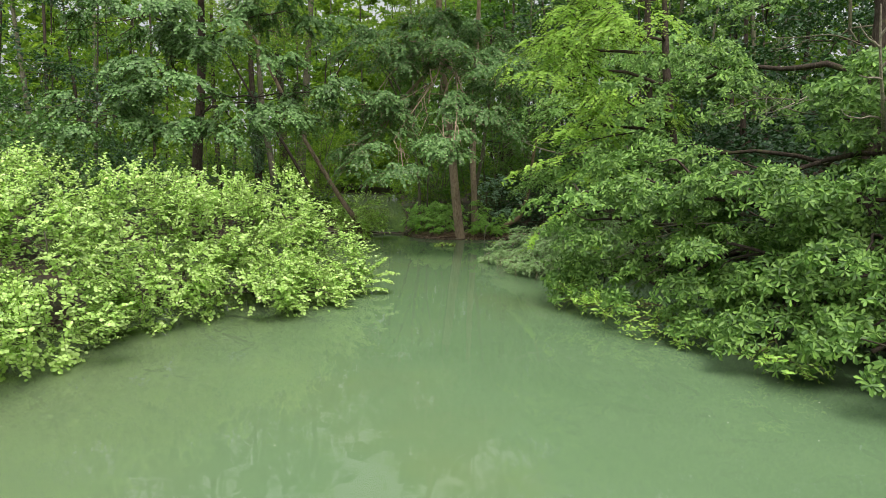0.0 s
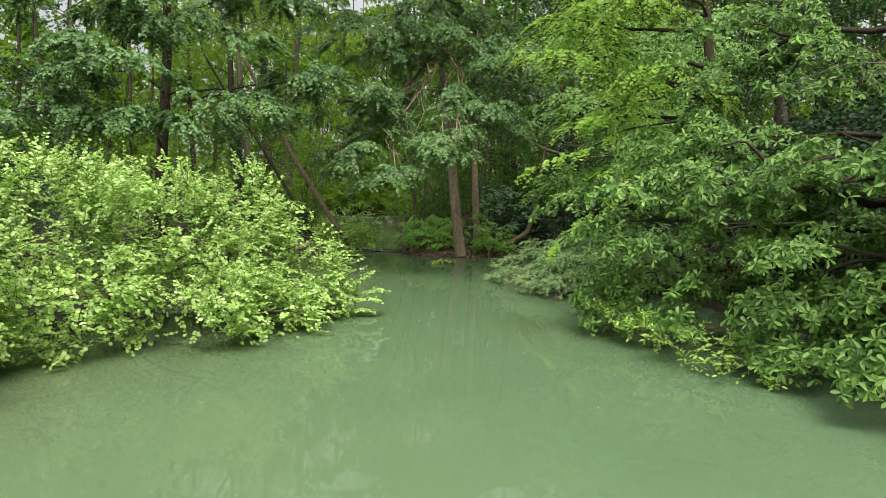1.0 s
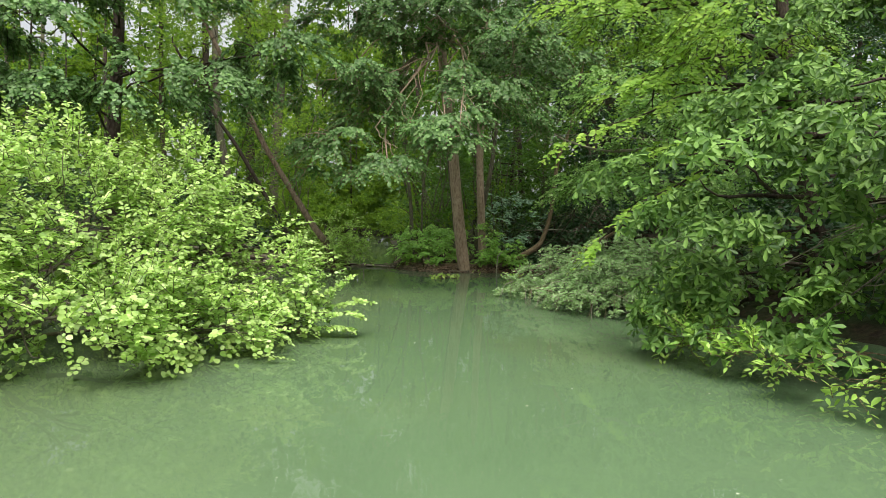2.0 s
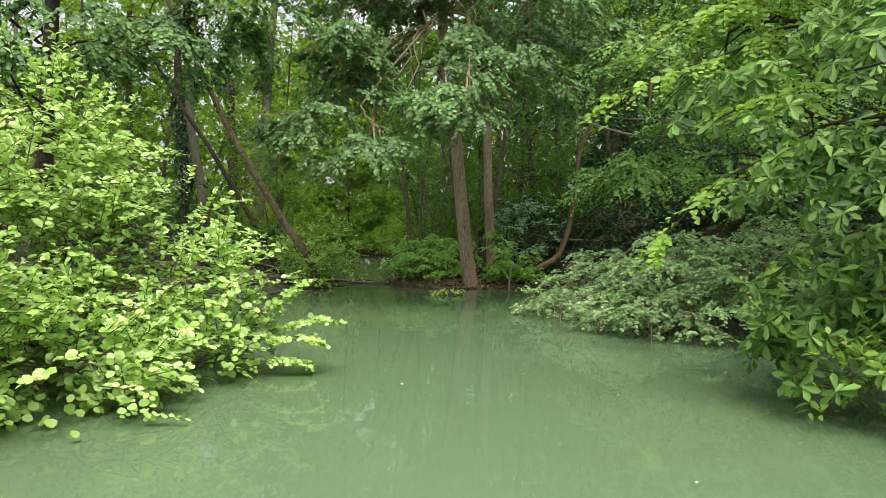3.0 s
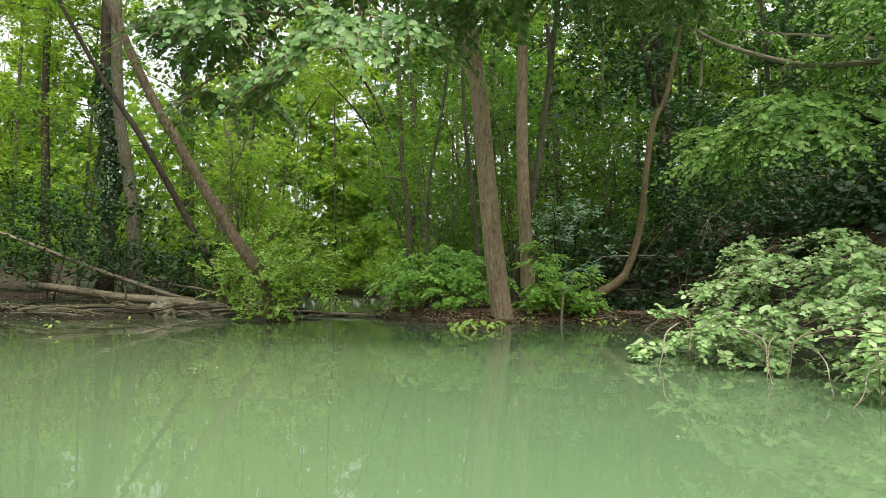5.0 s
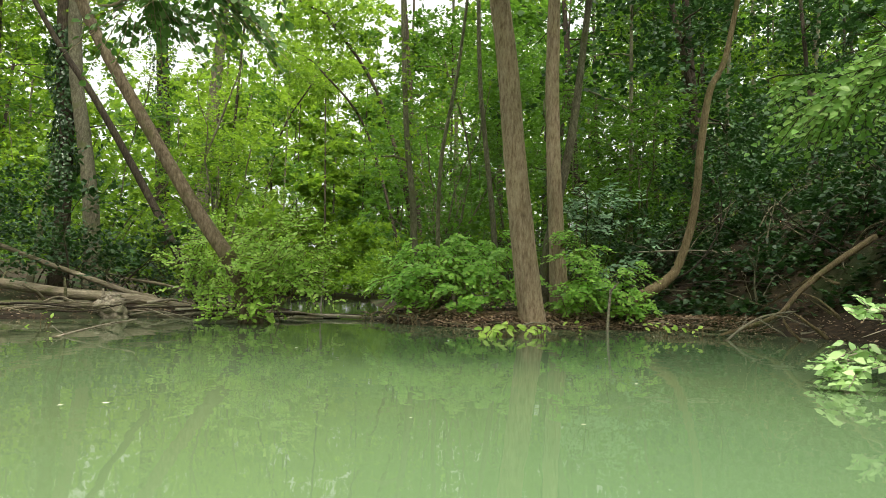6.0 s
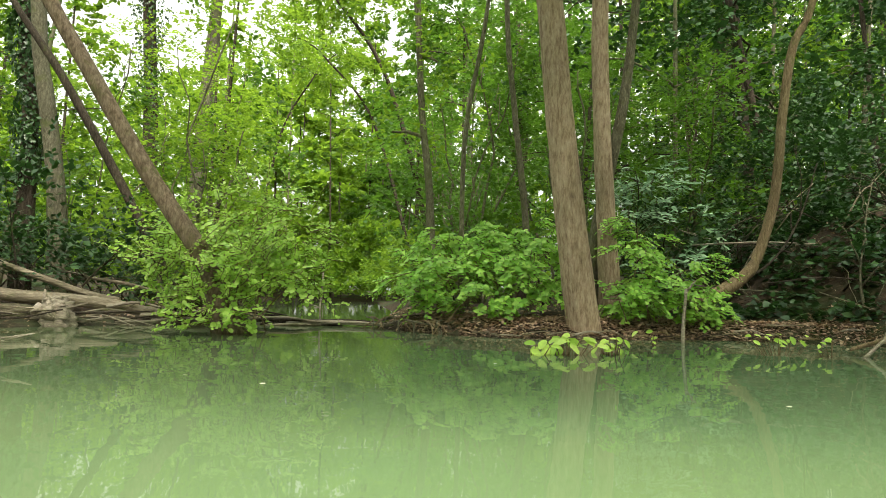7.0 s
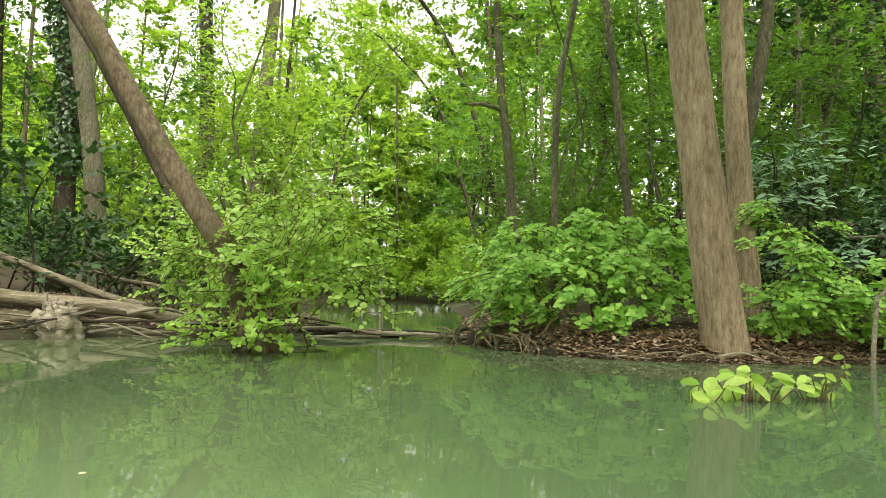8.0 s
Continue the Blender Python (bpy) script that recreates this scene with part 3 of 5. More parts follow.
# ---------------------------------------------------------------- plants
def plant(name, foot, label, category, blobs, mat, seed, bark=BARK_GREY, group="", trunk=None, trunk_r=(0.1, 0.04), density=30, spread=0.12,
          per_clump=8, twig=0.35, leaves=10, size=0.07, aspect=0.75, shape=OVAL, droop=0.25, flat=1.0, jitter=0.5, rise=0.2, lift=0.3,
          style="spray", inner=0.55, low=-1.0, limb_r=0.03, fine=True, twigs=True, fork=0.35, sides=10, flute=0.05, flare=0.5, crown="crown", branches=4, shoots=0.0, squash=0.5, face=0.3, full=False, singles=None, boughs=(), towards=(0, 0, 0), tier=0.0, sag=0.35, bough_twigs=44, shade_canopy=(), tier_low=-0.45):
    """A tree or shrub: trunk, limbs reaching into rounded masses, and a crown of leafy twigs over those masses."""
    rng = np.random.default_rng(seed)
    thing = empty(name, foot, label, category, group)
    foot = np.array(foot, float)
    if trunk is not None:
        s = Soup()
        line = curve_points(trunk, max(14, 5 * len(trunk)))
        tube(s, line, trunk_r, sides, rng, 0.025, flute, flare)
        part("trunk", s, bark, thing)
    for b in blobs:
        c = np.array(b[:3])
        r = np.array(b[3:])
        if trunk is not None:
            near = line[int(len(line) * fork):]
            start = near[np.argmin(np.linalg.norm(near - c, axis=1) + np.clip(near[:, 2] - c[2], 0, None) * 1.5)]
        else:
            start = foot + rng.normal(size=3) * (0.12, 0.12, 0.0)
        rr = limb_r * rng.uniform(0.8, 1.2)
        s = Soup()
        bough = wander(rng, start, c, 9, 0.06)
        tube(s, bough, (rr, rr * 0.45), 6)
        limb = part("limb" if trunk is not None else "stem", s, bark, thing)
        for d in ball(rng, branches):
            tip = c + d * r * 0.85
            if tip[2] > 0.05:
                s = Soup()
                tube(s, wander(rng, bough[rng.integers(5, 9)], tip, 7, 0.04, 0.12), (rr * 0.45, rr * 0.12), 4)
                part("branch", s, bark, limb)
    if tier:
        feet, ways = tier_seats(rng, blobs, density, tier, per_clump, tier_low, inner, sag)
    else:
        feet, ways = spray_seats(rng, blobs, density, spread, per_clump, lift, inner, low, squash)
    if shoots:
        more, up = spray_seats(rng, blobs, shoots, 0.05, 1, 1.7, 0.85, 0.1)
        feet, ways = np.concatenate((feet, more)), np.concatenate((ways, up))
    for b in boughs:
        arc = curve_points(b, 40)
        s = Soup()
        tube(s, arc, (limb_r * 0.5, limb_r * 0.1), 6)
        part("bough", s, bark, thing)
        at = arc[rng.integers(5, 40, bough_twigs)]
        side = unit(np.cross(arc[-1] - arc[0], UP)) * rng.choice((-1.0, 1.0), bough_twigs)[:, None]
        feet = np.concatenate((feet, at))
        ways = np.concatenate((ways, unit(side + unit(arc[-1] - arc[0]) * rng.uniform(0.5, 1.6, bough_twigs)[:, None] - UP * rng.uniform(0.0, 0.5, bough_twigs)[:, None] + rng.normal(size=(bough_twigs, 3)) * 0.15)))
    ok = feet[:, 2] > np.maximum(0.04, ground_z(feet[:, 0], feet[:, 1]) + 0.03)
    feet, ways = feet[ok], ways[ok]
    if style == "rosette":
        pos, axis, nor, L, W, ends = rosette_leaves(rng, feet, ways, twig, leaves, size, aspect, droop, jitter, towards=towards)
    else:
        pos, axis, nor, L, W, ends = spray_leaves(rng, feet, ways, twig, leaves, size, aspect, droop, flat, jitter, rise, 0.02, face, towards)
    if singles is not None:
        pick = np.nonzero(singles(pos))[0][:280]
        for i in pick:
            a = unit(axis[i])
            w = unit(np.cross(nor[i], a))
            n = np.cross(a, w)
            ob = new("leaf", SINGLE_LEAF)
            ob.parent = thing
            at = pos[i] - foot
            ob.matrix_basis = Matrix([[a[r] * L[i], w[r] * W[i], n[r] * L[i], at[r]] for r in range(3)] + [[0, 0, 0, 1]])
        rest = np.ones(len(pos), bool)
        rest[pick] = False
        pos, axis, nor, L, W = pos[rest], axis[rest], nor[rest], L[rest], W[rest]
    s = Soup()
    if full:
        s.add(*full_blades(pos, axis, nor, L, W))
    else:
        s.add(*(leaf_blades(pos, axis, nor, L, W, shape) if fine else small_blades(pos, axis, nor, L, W)))
    tagged(part(crown, s, mat, thing), kind="stuff")
    # unseen foliage high overhead, added only to shade the water and bank
    if shade_canopy:
        feet, ways = spray_seats(rng, shade_canopy, 5.0, 0.35, 6, 0.1, 0.3)
        pos, axis, nor, L, W, _ = spray_leaves(rng, feet, ways, 0.6, 7, 0.2, 0.75)
        s = Soup()
        s.add(*small_blades(pos, axis, nor, L, W))
        tagged(part("unseen_shade_crown", s, mat, thing), kind="stuff")
    if twigs:
        t = Soup()
        ends = ends[ends[:, -1, 2] > 0.02]
        twig_soup(t, ends[:, ::2])
        tagged(part("twig_mass", t, bark, thing, "fine leafy twigs"), kind="stuff")
    return thing


_v, _q = full_blades(np.zeros((1, 3)), np.array([[1.0, 0, 0]]), np.array([[0, 0, 1.0]]), [1.0], [1.0])
SINGLE_LEAF = quad_mesh("near_leaf", _v, _q, LEAF_BUSH_SINGLE)

# ---- alder shrubs overhanging the left bank's water, sky light painted into their green
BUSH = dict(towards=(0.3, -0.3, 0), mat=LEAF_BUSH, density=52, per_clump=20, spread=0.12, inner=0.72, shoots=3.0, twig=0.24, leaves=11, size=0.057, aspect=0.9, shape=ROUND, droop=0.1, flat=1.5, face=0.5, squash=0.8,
            jitter=0.45, rise=0.05, lift=0.25, limb_r=0.022, bark=BARK_GREY, group="alder shrubs on the left bank")
plant("alder_shrub", (-2.9, 13.2, 0.0), "bright green alder shrub leaning low over pond water", "shrub",
      [(-1.62, 13.5, 0.40, 0.42, 0.40, 0.28), (-2.15, 13.15, 0.62, 0.58, 0.7, 0.52), (-2.55, 13.0, 0.86, 0.7, 0.8, 0.68), (-2.45, 13.2, 1.4, 0.6, 0.6, 0.48), (-1.8, 13.3, 1.0, 0.42, 0.45, 0.4), (-1.45, 13.1, 0.6, 0.36, 0.42, 0.28), (-1.75, 12.75, 0.35, 0.55, 0.55, 0.32), (-1.6, 12.75, 0.2, 0.42, 0.45, 0.16), (-1.6, 12.2, 0.2, 0.42, 0.35, 0.15), (-1.36, 13.5, 0.22, 0.26, 0.24, 0.15)], seed=11, full=True, **BUSH)
SPRIGS = dict(BUSH, density=60, per_clump=5, spread=0.06, shoots=0.0, twig=0.10, leaves=6, size=0.047, flat=1.2, jitter=0.5, rise=0.1, limb_r=0.009, branches=2)
plant("alder_shrub", (-1.45, 13.5, 0.0), "slender alder shoots with round leaves painted sky-lit, reaching over water", "shrub",
      [(-1.15, 13.5, 0.3, 0.14, 0.14, 0.14), (-1.2, 13.45, 0.14, 0.16, 0.14, 0.08), (-1.1, 13.55, 0.5, 0.1, 0.1, 0.12)], seed=16, full=True, singles=lambda p: p[:, 0] > -1.2, bough_twigs=24,
      boughs=[[(-1.25, 13.5, 0.1), (-1.02, 13.45, 0.19), (-0.94, 13.45, 0.33), (-0.89, 13.45, 0.45), (-0.83, 13.45, 0.64)], [(-1.15, 13.45, 0.16), (-1.0, 13.4, 0.25), (-0.81, 13.4, 0.32), (-0.66, 13.4, 0.36), (-0.50, 13.4, 0.34)],
              [(-1.1, 13.35, 0.18), (-0.87, 13.3, 0.24), (-0.74, 13.3, 0.25), (-0.59, 13.3, 0.21)], [(-1.25, 13.5, 0.05), (-1.12, 13.5, 0.14), (-1.14, 13.5, 0.28), (-1.1, 13.5, 0.5)], [(-1.1, 13.3, 0.1), (-0.98, 13.3, 0.10), (-0.81, 13.3, 0.10), (-0.68, 13.3, 0.07)],
              [(-1.2, 13.5, 0.2), (-1.0, 13.35, 0.4), (-0.82, 13.3, 0.5), (-0.7, 13.3, 0.59)]], **SPRIGS)
plant("alder_shrub", (-3.7, 11.9, 0.0), "bright green alder shrub with upright young shoots", "shrub",
      [(-2.75, 12.1, 0.95, 0.85, 0.9, 0.9), (-2.35, 11.5, 0.45, 0.75, 0.7, 0.42), (-1.95, 12.05, 0.22, 0.45, 0.45, 0.2), (-3.5, 12.6, 1.15, 0.9, 0.9, 0.8)], seed=12, **BUSH)
plant("alder_shrub", (-4.6, 10.6, 0.1), "dense bright green alder shrub at the water edge", "shrub",
      [(-3.55, 10.9, 1.0, 0.95, 1.0, 1.0), (-3.1, 10.15, 0.45, 0.7, 0.7, 0.42), (-4.4, 11.5, 1.3, 0.9, 1.0, 0.8)], seed=13, **BUSH)
plant("alder_shrub", (-5.3, 9.2, 0.1), "broad bright green alder shrub hanging over murky water", "shrub",
      [(-4.3, 9.7, 1.05, 1.0, 1.1, 1.05), (-3.8, 8.75, 0.45, 0.75, 0.75, 0.4), (-5.3, 10.3, 1.35, 1.0, 1.0, 0.9)], seed=14, **BUSH)
plant("alder_shrub", (-6.0, 7.8, 0.1), "bright green alder shrub with trailing lower boughs", "shrub",
      [(-5.1, 8.3, 1.1, 1.1, 1.1, 1.05), (-4.3, 7.4, 0.5, 0.85, 0.8, 0.5), (-6.2, 8.8, 1.4, 1.2, 1.1, 0.9), (-5.4, 6.4, 0.9, 1.0, 1.0, 0.9)], seed=15, **BUSH)

# ---- right bank: oak, hornbeam, bramble
OAK = dict(mat=LEAF_OAK, style="rosette", density=86, per_clump=30, tier=0.4, tier_low=-0.5, sag=0.5, inner=0.55, twig=0.14, leaves=8, size=0.094, twigs=False, towards=(-0.3, -0.6, 0), aspect=0.6, shape=WEDGE, droop=0.3, jitter=0.42, branches=2,
           lift=0.25, limb_r=0.05, bark=BARK_DARK)
plant("oak_tree", (6.4, 11.6, 0.6), "oak with dark trunk and green boughs hanging to the water", "tree",
      [(3.05, 12.2, 1.45, 0.95, 0.9, 0.6), (2.35, 12.0, 1.85, 0.55, 0.5, 0.25), (3.7, 11.2, 0.75, 0.8, 0.8, 0.6), (4.3, 10.9, 1.9, 1.0, 0.9, 0.6),
       (3.0, 12.6, 0.55, 0.75, 0.7, 0.35), (2.75, 12.8, 0.85, 0.4, 0.4, 0.25), (3.7, 11.9, 1.95, 0.8, 0.7, 0.45), (3.8, 13.2, 2.3, 1.0, 1.0, 0.6), (4.4, 13.4, 3.6, 1.2, 1.0, 0.8), (5.0, 12.6, 1.3, 0.9, 0.9, 0.7), (5.5, 13.6, 4.9, 0.9, 0.9, 0.45)],
      seed=21, trunk=[(6.4, 11.6, 0.4), (6.2, 11.5, 2.0), (6.35, 11.7, 4.2), (6.2, 11.6, 7.5)], trunk_r=(0.2, 0.15, 0.08), fork=0.15, **OAK)
plant("oak_tree", (7.6, 9.4, 0.7), "broad oak with low leafy boughs trailing above water", "tree",
      [(4.7, 9.9, 0.75, 0.75, 0.8, 0.55), (4.1, 10.5, 1.3, 0.7, 0.7, 0.45), (4.4, 10.4, 2.1, 0.7, 0.7, 0.4), (4.1, 10.6, 0.6, 0.6, 0.5, 0.35), (5.0, 9.2, 1.4, 0.7, 0.7, 0.4), (4.75, 8.4, 0.5, 0.6, 0.6, 0.4), (4.2, 9.4, 0.45, 0.45, 0.5, 0.32), (5.2, 9.9, 1.9, 0.9, 0.9, 0.55), (5.3, 9.0, 0.8, 0.85, 0.8, 0.6), (6.0, 8.7, 2.2, 1.1, 1.0, 0.7), (6.3, 9.6, 3.4, 1.3, 1.2, 0.7), (6.0, 7.6, 1.2, 1.0, 1.0, 0.8), (5.7, 10.6, 1.2, 0.8, 0.8, 0.7), (6.2, 10.6, 2.9, 1.0, 1.0, 0.7)],
      seed=22, trunk=[(7.6, 9.4, 0.5), (7.4, 9.5, 2.2), (7.5, 9.4, 4.4), (7.3, 9.6, 7.5)], trunk_r=(0.22, 0.16, 0.08), fork=0.1, **OAK)
LIME = dict(towards=(-0.3, -0.8, 0), mat=LEAF_LIME, density=44, per_clump=16, tier=0.5, sag=0.45, inner=0.45, face=0.5, branches=3, twig=0.29, leaves=10, size=0.084, aspect=0.72, shape=OVAL, droop=0.45, flat=1.0, jitter=0.32,
            rise=0.0, lift=0.1, limb_r=0.035, bark=BARK_DARK)
plant("hornbeam_tree", (4.9, 15.2, 0.6), "hornbeam with layered yellow-green sprays over the pond", "tree",
      [(2.55, 15.7, 3.9, 0.75, 0.9, 0.6), (2.9, 15.4, 2.95, 0.65, 0.7, 0.4), (3.0, 16.0, 4.9, 1.0, 1.0, 0.6), (3.3, 15.9, 5.6, 0.8, 0.8, 0.45), (2.3, 16.6, 4.6, 0.6, 0.7, 0.4), (3.8, 14.7, 4.7, 0.9, 0.8, 0.6), (3.5, 14.5, 3.4, 0.8, 0.7, 0.5), (3.2, 14.9, 2.1, 0.4, 0.4, 0.3)],
      seed=31, trunk=[(4.9, 15.2, 0.4), (4.7, 15.4, 2.0), (4.5, 15.7, 4.0), (4.4, 15.9, 5.8)], trunk_r=(0.14, 0.1, 0.04), fork=0.1,
      boughs=[[(4.6, 15.4, 3.0), (3.1, 14.8, 2.75), (2.55, 14.6, 2.49), (2.11, 14.6, 2.34), (1.56, 14.6, 2.12)], [(4.6, 15.4, 3.3), (3.4, 14.9, 3.2), (2.7, 14.7, 3.0), (2.2, 14.7, 2.75)],
              [(4.7, 15.3, 2.1), (3.5, 14.8, 1.95), (2.88, 14.6, 1.64), (2.38, 14.55, 1.37), (1.92, 14.5, 0.87)], [(4.7, 15.1, 1.2), (3.4, 14.7, 0.95), (2.71, 14.5, 0.55)]], bough_twigs=30, **LIME)
SHADE = dict(towards=(-0.6, -1.5, 0), mat=LEAF_HORN, density=48, per_clump=20, tier=0.5, sag=0.5, inner=0.5, face=0.6, branches=3, twig=0.3, leaves=10, size=0.074, aspect=0.72, shape=BROAD, droop=0.3, flat=0.8, jitter=0.5,
             rise=-0.1, lift=0.1, limb_r=0.026, bark=BARK_DARK)
plant("hornbeam_tree", (5.4, 19.4, 1.0), "dark green hornbeam spreading layered boughs from a slope", "tree",
      [(3.1, 20.2, 2.1, 0.95, 0.9, 0.55), (2.9, 19.4, 1.85, 0.7, 0.7, 0.35), (3.5, 18.6, 2.5, 0.9, 0.8, 0.45), (4.1, 19.2, 2.9, 1.2, 1.1, 0.7), (3.4, 19.9, 3.7, 1.3, 1.2, 0.6), (4.3, 18.2, 1.7, 0.9, 0.9, 0.6), (3.6, 20.6, 5.2, 1.3, 1.2, 0.6), (5.2, 18.4, 4.7, 1.2, 1.2, 0.7), (4.2, 17.0, 3.1, 1.1, 1.0, 0.7)],
      seed=32, trunk=[(5.4, 19.4, 0.7), (5.3, 19.5, 2.2), (5.0, 19.6, 4.8), (4.9, 19.6, 8.5)], trunk_r=(0.15, 0.11, 0.05), fork=0.1, **SHADE)
plant("bramble_thicket", (2.7, 17.3, 0.0), "pale green bramble thicket sprawling onto the water", "shrub",
      [(1.45, 17.65, 0.16, 0.42, 0.45, 0.24), (1.95, 17.35, 0.34, 0.6, 0.6, 0.34), (2.3, 16.6, 0.3, 0.55, 0.55, 0.3), (2.7, 17.2, 0.55, 0.75, 0.75, 0.42), (3.2, 16.5, 0.5, 0.8, 0.8, 0.45), (2.25, 17.8, 0.62, 0.5, 0.45, 0.32), (3.9, 16.4, 0.7, 0.8, 0.9, 0.6), (2.5, 16.0, 0.62, 0.5, 0.5, 0.36), (2.6, 15.5, 0.25, 0.5, 0.5, 0.22), (3.2, 15.6, 0.6, 0.6, 0.6, 0.4), (2.9, 16.6, 0.85, 0.5, 0.5, 0.3), (1.95, 16.1, 0.22, 0.42, 0.42, 0.22), (2.2, 15.65, 0.25, 0.42, 0.4, 0.25)],
      LEAF_BRAMBLE, 33, towards=(-0.25, -0.7, 0), bark=DEAD, density=112, per_clump=10, tier=0.2, tier_low=-0.8, sag=0.4, inner=0.6, twig=0.15, leaves=8, size=0.048, aspect=0.72, shape=BROAD, droop=0.2, flat=1.1, jitter=0.5,
      rise=0.1, lift=0.35, limb_r=0.012)

plant("waterside_shoots", (4.5, 11.6, 0.0), "yellow-green low shoots reaching over the water", "shrub",
      [(2.45, 12.3, 0.28, 0.4, 0.3, 0.12), (2.75, 11.55, 0.25, 0.35, 0.3, 0.1), (3.1, 10.95, 0.22, 0.35, 0.3, 0.1), (3.5, 10.4, 0.22, 0.3, 0.3, 0.1), (4.1, 8.9, 0.28, 0.3, 0.3, 0.12)], LEAF_FRESH, 34, bark=BARK_TAN, density=55, per_clump=6, spread=0.1,
      twig=0.2, leaves=8, size=0.075, aspect=0.62, shape=OVAL, droop=0.2, flat=1.2, jitter=0.5, lift=0.2, limb_r=0.008)

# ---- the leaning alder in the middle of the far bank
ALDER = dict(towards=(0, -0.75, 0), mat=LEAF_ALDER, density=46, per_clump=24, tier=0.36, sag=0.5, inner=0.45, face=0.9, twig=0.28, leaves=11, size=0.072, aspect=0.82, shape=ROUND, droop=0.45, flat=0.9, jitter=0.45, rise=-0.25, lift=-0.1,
             limb_r=0.025)
plant("alder_tree", (0.38, 22.32, 0.0), "leaning alder with furrowed brown trunk rooted in the bank", "tree",
      [(-1.15, 18.3, 2.75, 0.85, 0.9, 0.55), (-0.9, 18.0, 2.15, 0.5, 0.5, 0.32), (0.3, 17.7, 2.55, 0.4, 0.4, 0.2), (0.05, 17.9, 2.85, 0.7, 0.7, 0.4), (-1.9, 18.3, 2.5, 0.6, 0.6, 0.35), (-2.5, 18.9, 2.05, 0.5, 0.5, 0.28), (-0.4, 19.2, 3.7, 1.4, 1.2, 0.6), (-1.9, 18.6, 3.6, 0.9, 0.9, 0.7), (0.9, 18.7, 3.2, 0.8, 0.8, 0.55), (-0.1, 19.6, 4.9, 1.6, 1.4, 0.6), (-1.7, 19.4, 5.0, 1.2, 1.1, 0.7), (1.2, 19.6, 4.6, 1.0, 1.0, 0.7), (-0.4, 20.4, 5.9, 1.2, 1.0, 0.5)],
      seed=41, bark=BARK, trunk=[(0.42, 22.32, -0.15), (0.37, 22.3, 0.12), (0.26, 22.3, 0.94), (0.15, 22.3, 1.92), (0.05, 22.28, 2.92), (-0.14, 22.2, 4.23), (-0.3, 22.0, 6.0), (-0.4, 21.6, 8.0), (-0.45, 21.3, 10.5)],
      trunk_r=(0.150, 0.134, 0.124, 0.116, 0.106, 0.094, 0.075, 0.04), fork=0.7, sides=28, flute=0.03, flare=0.12,
      shade_canopy=[(0.3, 16.6, 8.7, 2.2, 1.7, 0.7), (-0.5, 18.6, 8.2, 2.2, 2.0, 0.7), (1.2, 19.5, 9.0, 2.0, 2.0, 0.8), (-1.8, 20.0, 9.6, 2.2, 2.0, 0.8), (0.2, 21.5, 10.6, 2.0, 2.0, 0.8)], **ALDER)
plant("alder_tree", (0.78, 23.3, 0.15), "second alder with rough reddish trunk behind the first", "tree",
      [(1.6, 21.0, 4.4, 1.2, 1.2, 0.8), (0.9, 21.8, 5.8, 1.2, 1.1, 0.6)],
      seed=42, bark=BARK, trunk=[(0.83, 23.3, 0.0), (0.78, 23.3, 0.83), (0.71, 23.3, 2.19), (0.69, 23.3, 3.36), (0.72, 23.2, 5.0), (0.8, 23.1, 8.0)],
      trunk_r=(0.1, 0.09, 0.085, 0.08, 0.07, 0.05), fork=0.66, sides=20, flute=0.03,
      shade_canopy=[(1.8, 20.6, 7.7, 1.8, 1.8, 0.7), (2.0, 22.5, 9.4, 2.0, 2.0, 0.8)], **ALDER)
plant("alder_tree", (0.95, 23.5, 0.15), "slim grey alder stem forking beside larger trunks", "tree",
      [(1.9, 23.2, 5.4, 1.0, 1.0, 0.7)], seed=43, bark=BARK_GREY, trunk=[(0.62, 23.45, 0.0), (0.7, 23.45, 1.0), (0.95, 23.4, 2.3), (1.1, 23.4, 3.6), (1.3, 23.3, 5.5)], trunk_r=(0.07, 0.06, 0.045, 0.03), fork=0.6, **ALDER)
plant("alder_tree", (-6.6, 19.9, 0.2), "tall alder whose boughs hang over the inlet of a pond", "tree",
      [(-4.2, 16.1, 3.0, 1.0, 0.9, 0.5), (-4.9, 15.4, 2.8, 0.8, 0.7, 0.45), (-2.9, 17.6, 3.8, 0.8, 0.8, 0.5), (-3.6, 17.3, 3.3, 0.75, 0.75, 0.4), (-5.4, 15.4, 3.8, 1.2, 1.0, 0.6), (-6.7, 15.0, 3.0, 1.1, 1.0, 0.7), (-4.6, 16.6, 4.6, 1.4, 1.2, 0.7), (-6.4, 15.9, 5.0, 1.6, 1.4, 0.8), (-3.6, 17.4, 5.5, 1.3, 1.2, 0.7)],
      seed=44, bark=BARK_DARK, trunk=[(-6.6, 19.9, 0.0), (-6.5, 19.7, 2.0), (-6.2, 19.4, 4.5), (-6.0, 19.0, 8.0)], trunk_r=(0.15, 0.12, 0.06), fork=0.3,
      shade_canopy=[(-3.0, 16.4, 8.6, 2.0, 1.6, 0.7), (-4.2, 18.2, 7.7, 2.2, 2.0, 0.7), (-6.0, 18.5, 8.8, 2.2, 2.0, 0.8), (-3.6, 20.2, 9.4, 2.2, 2.0, 0.8)], **ALDER)
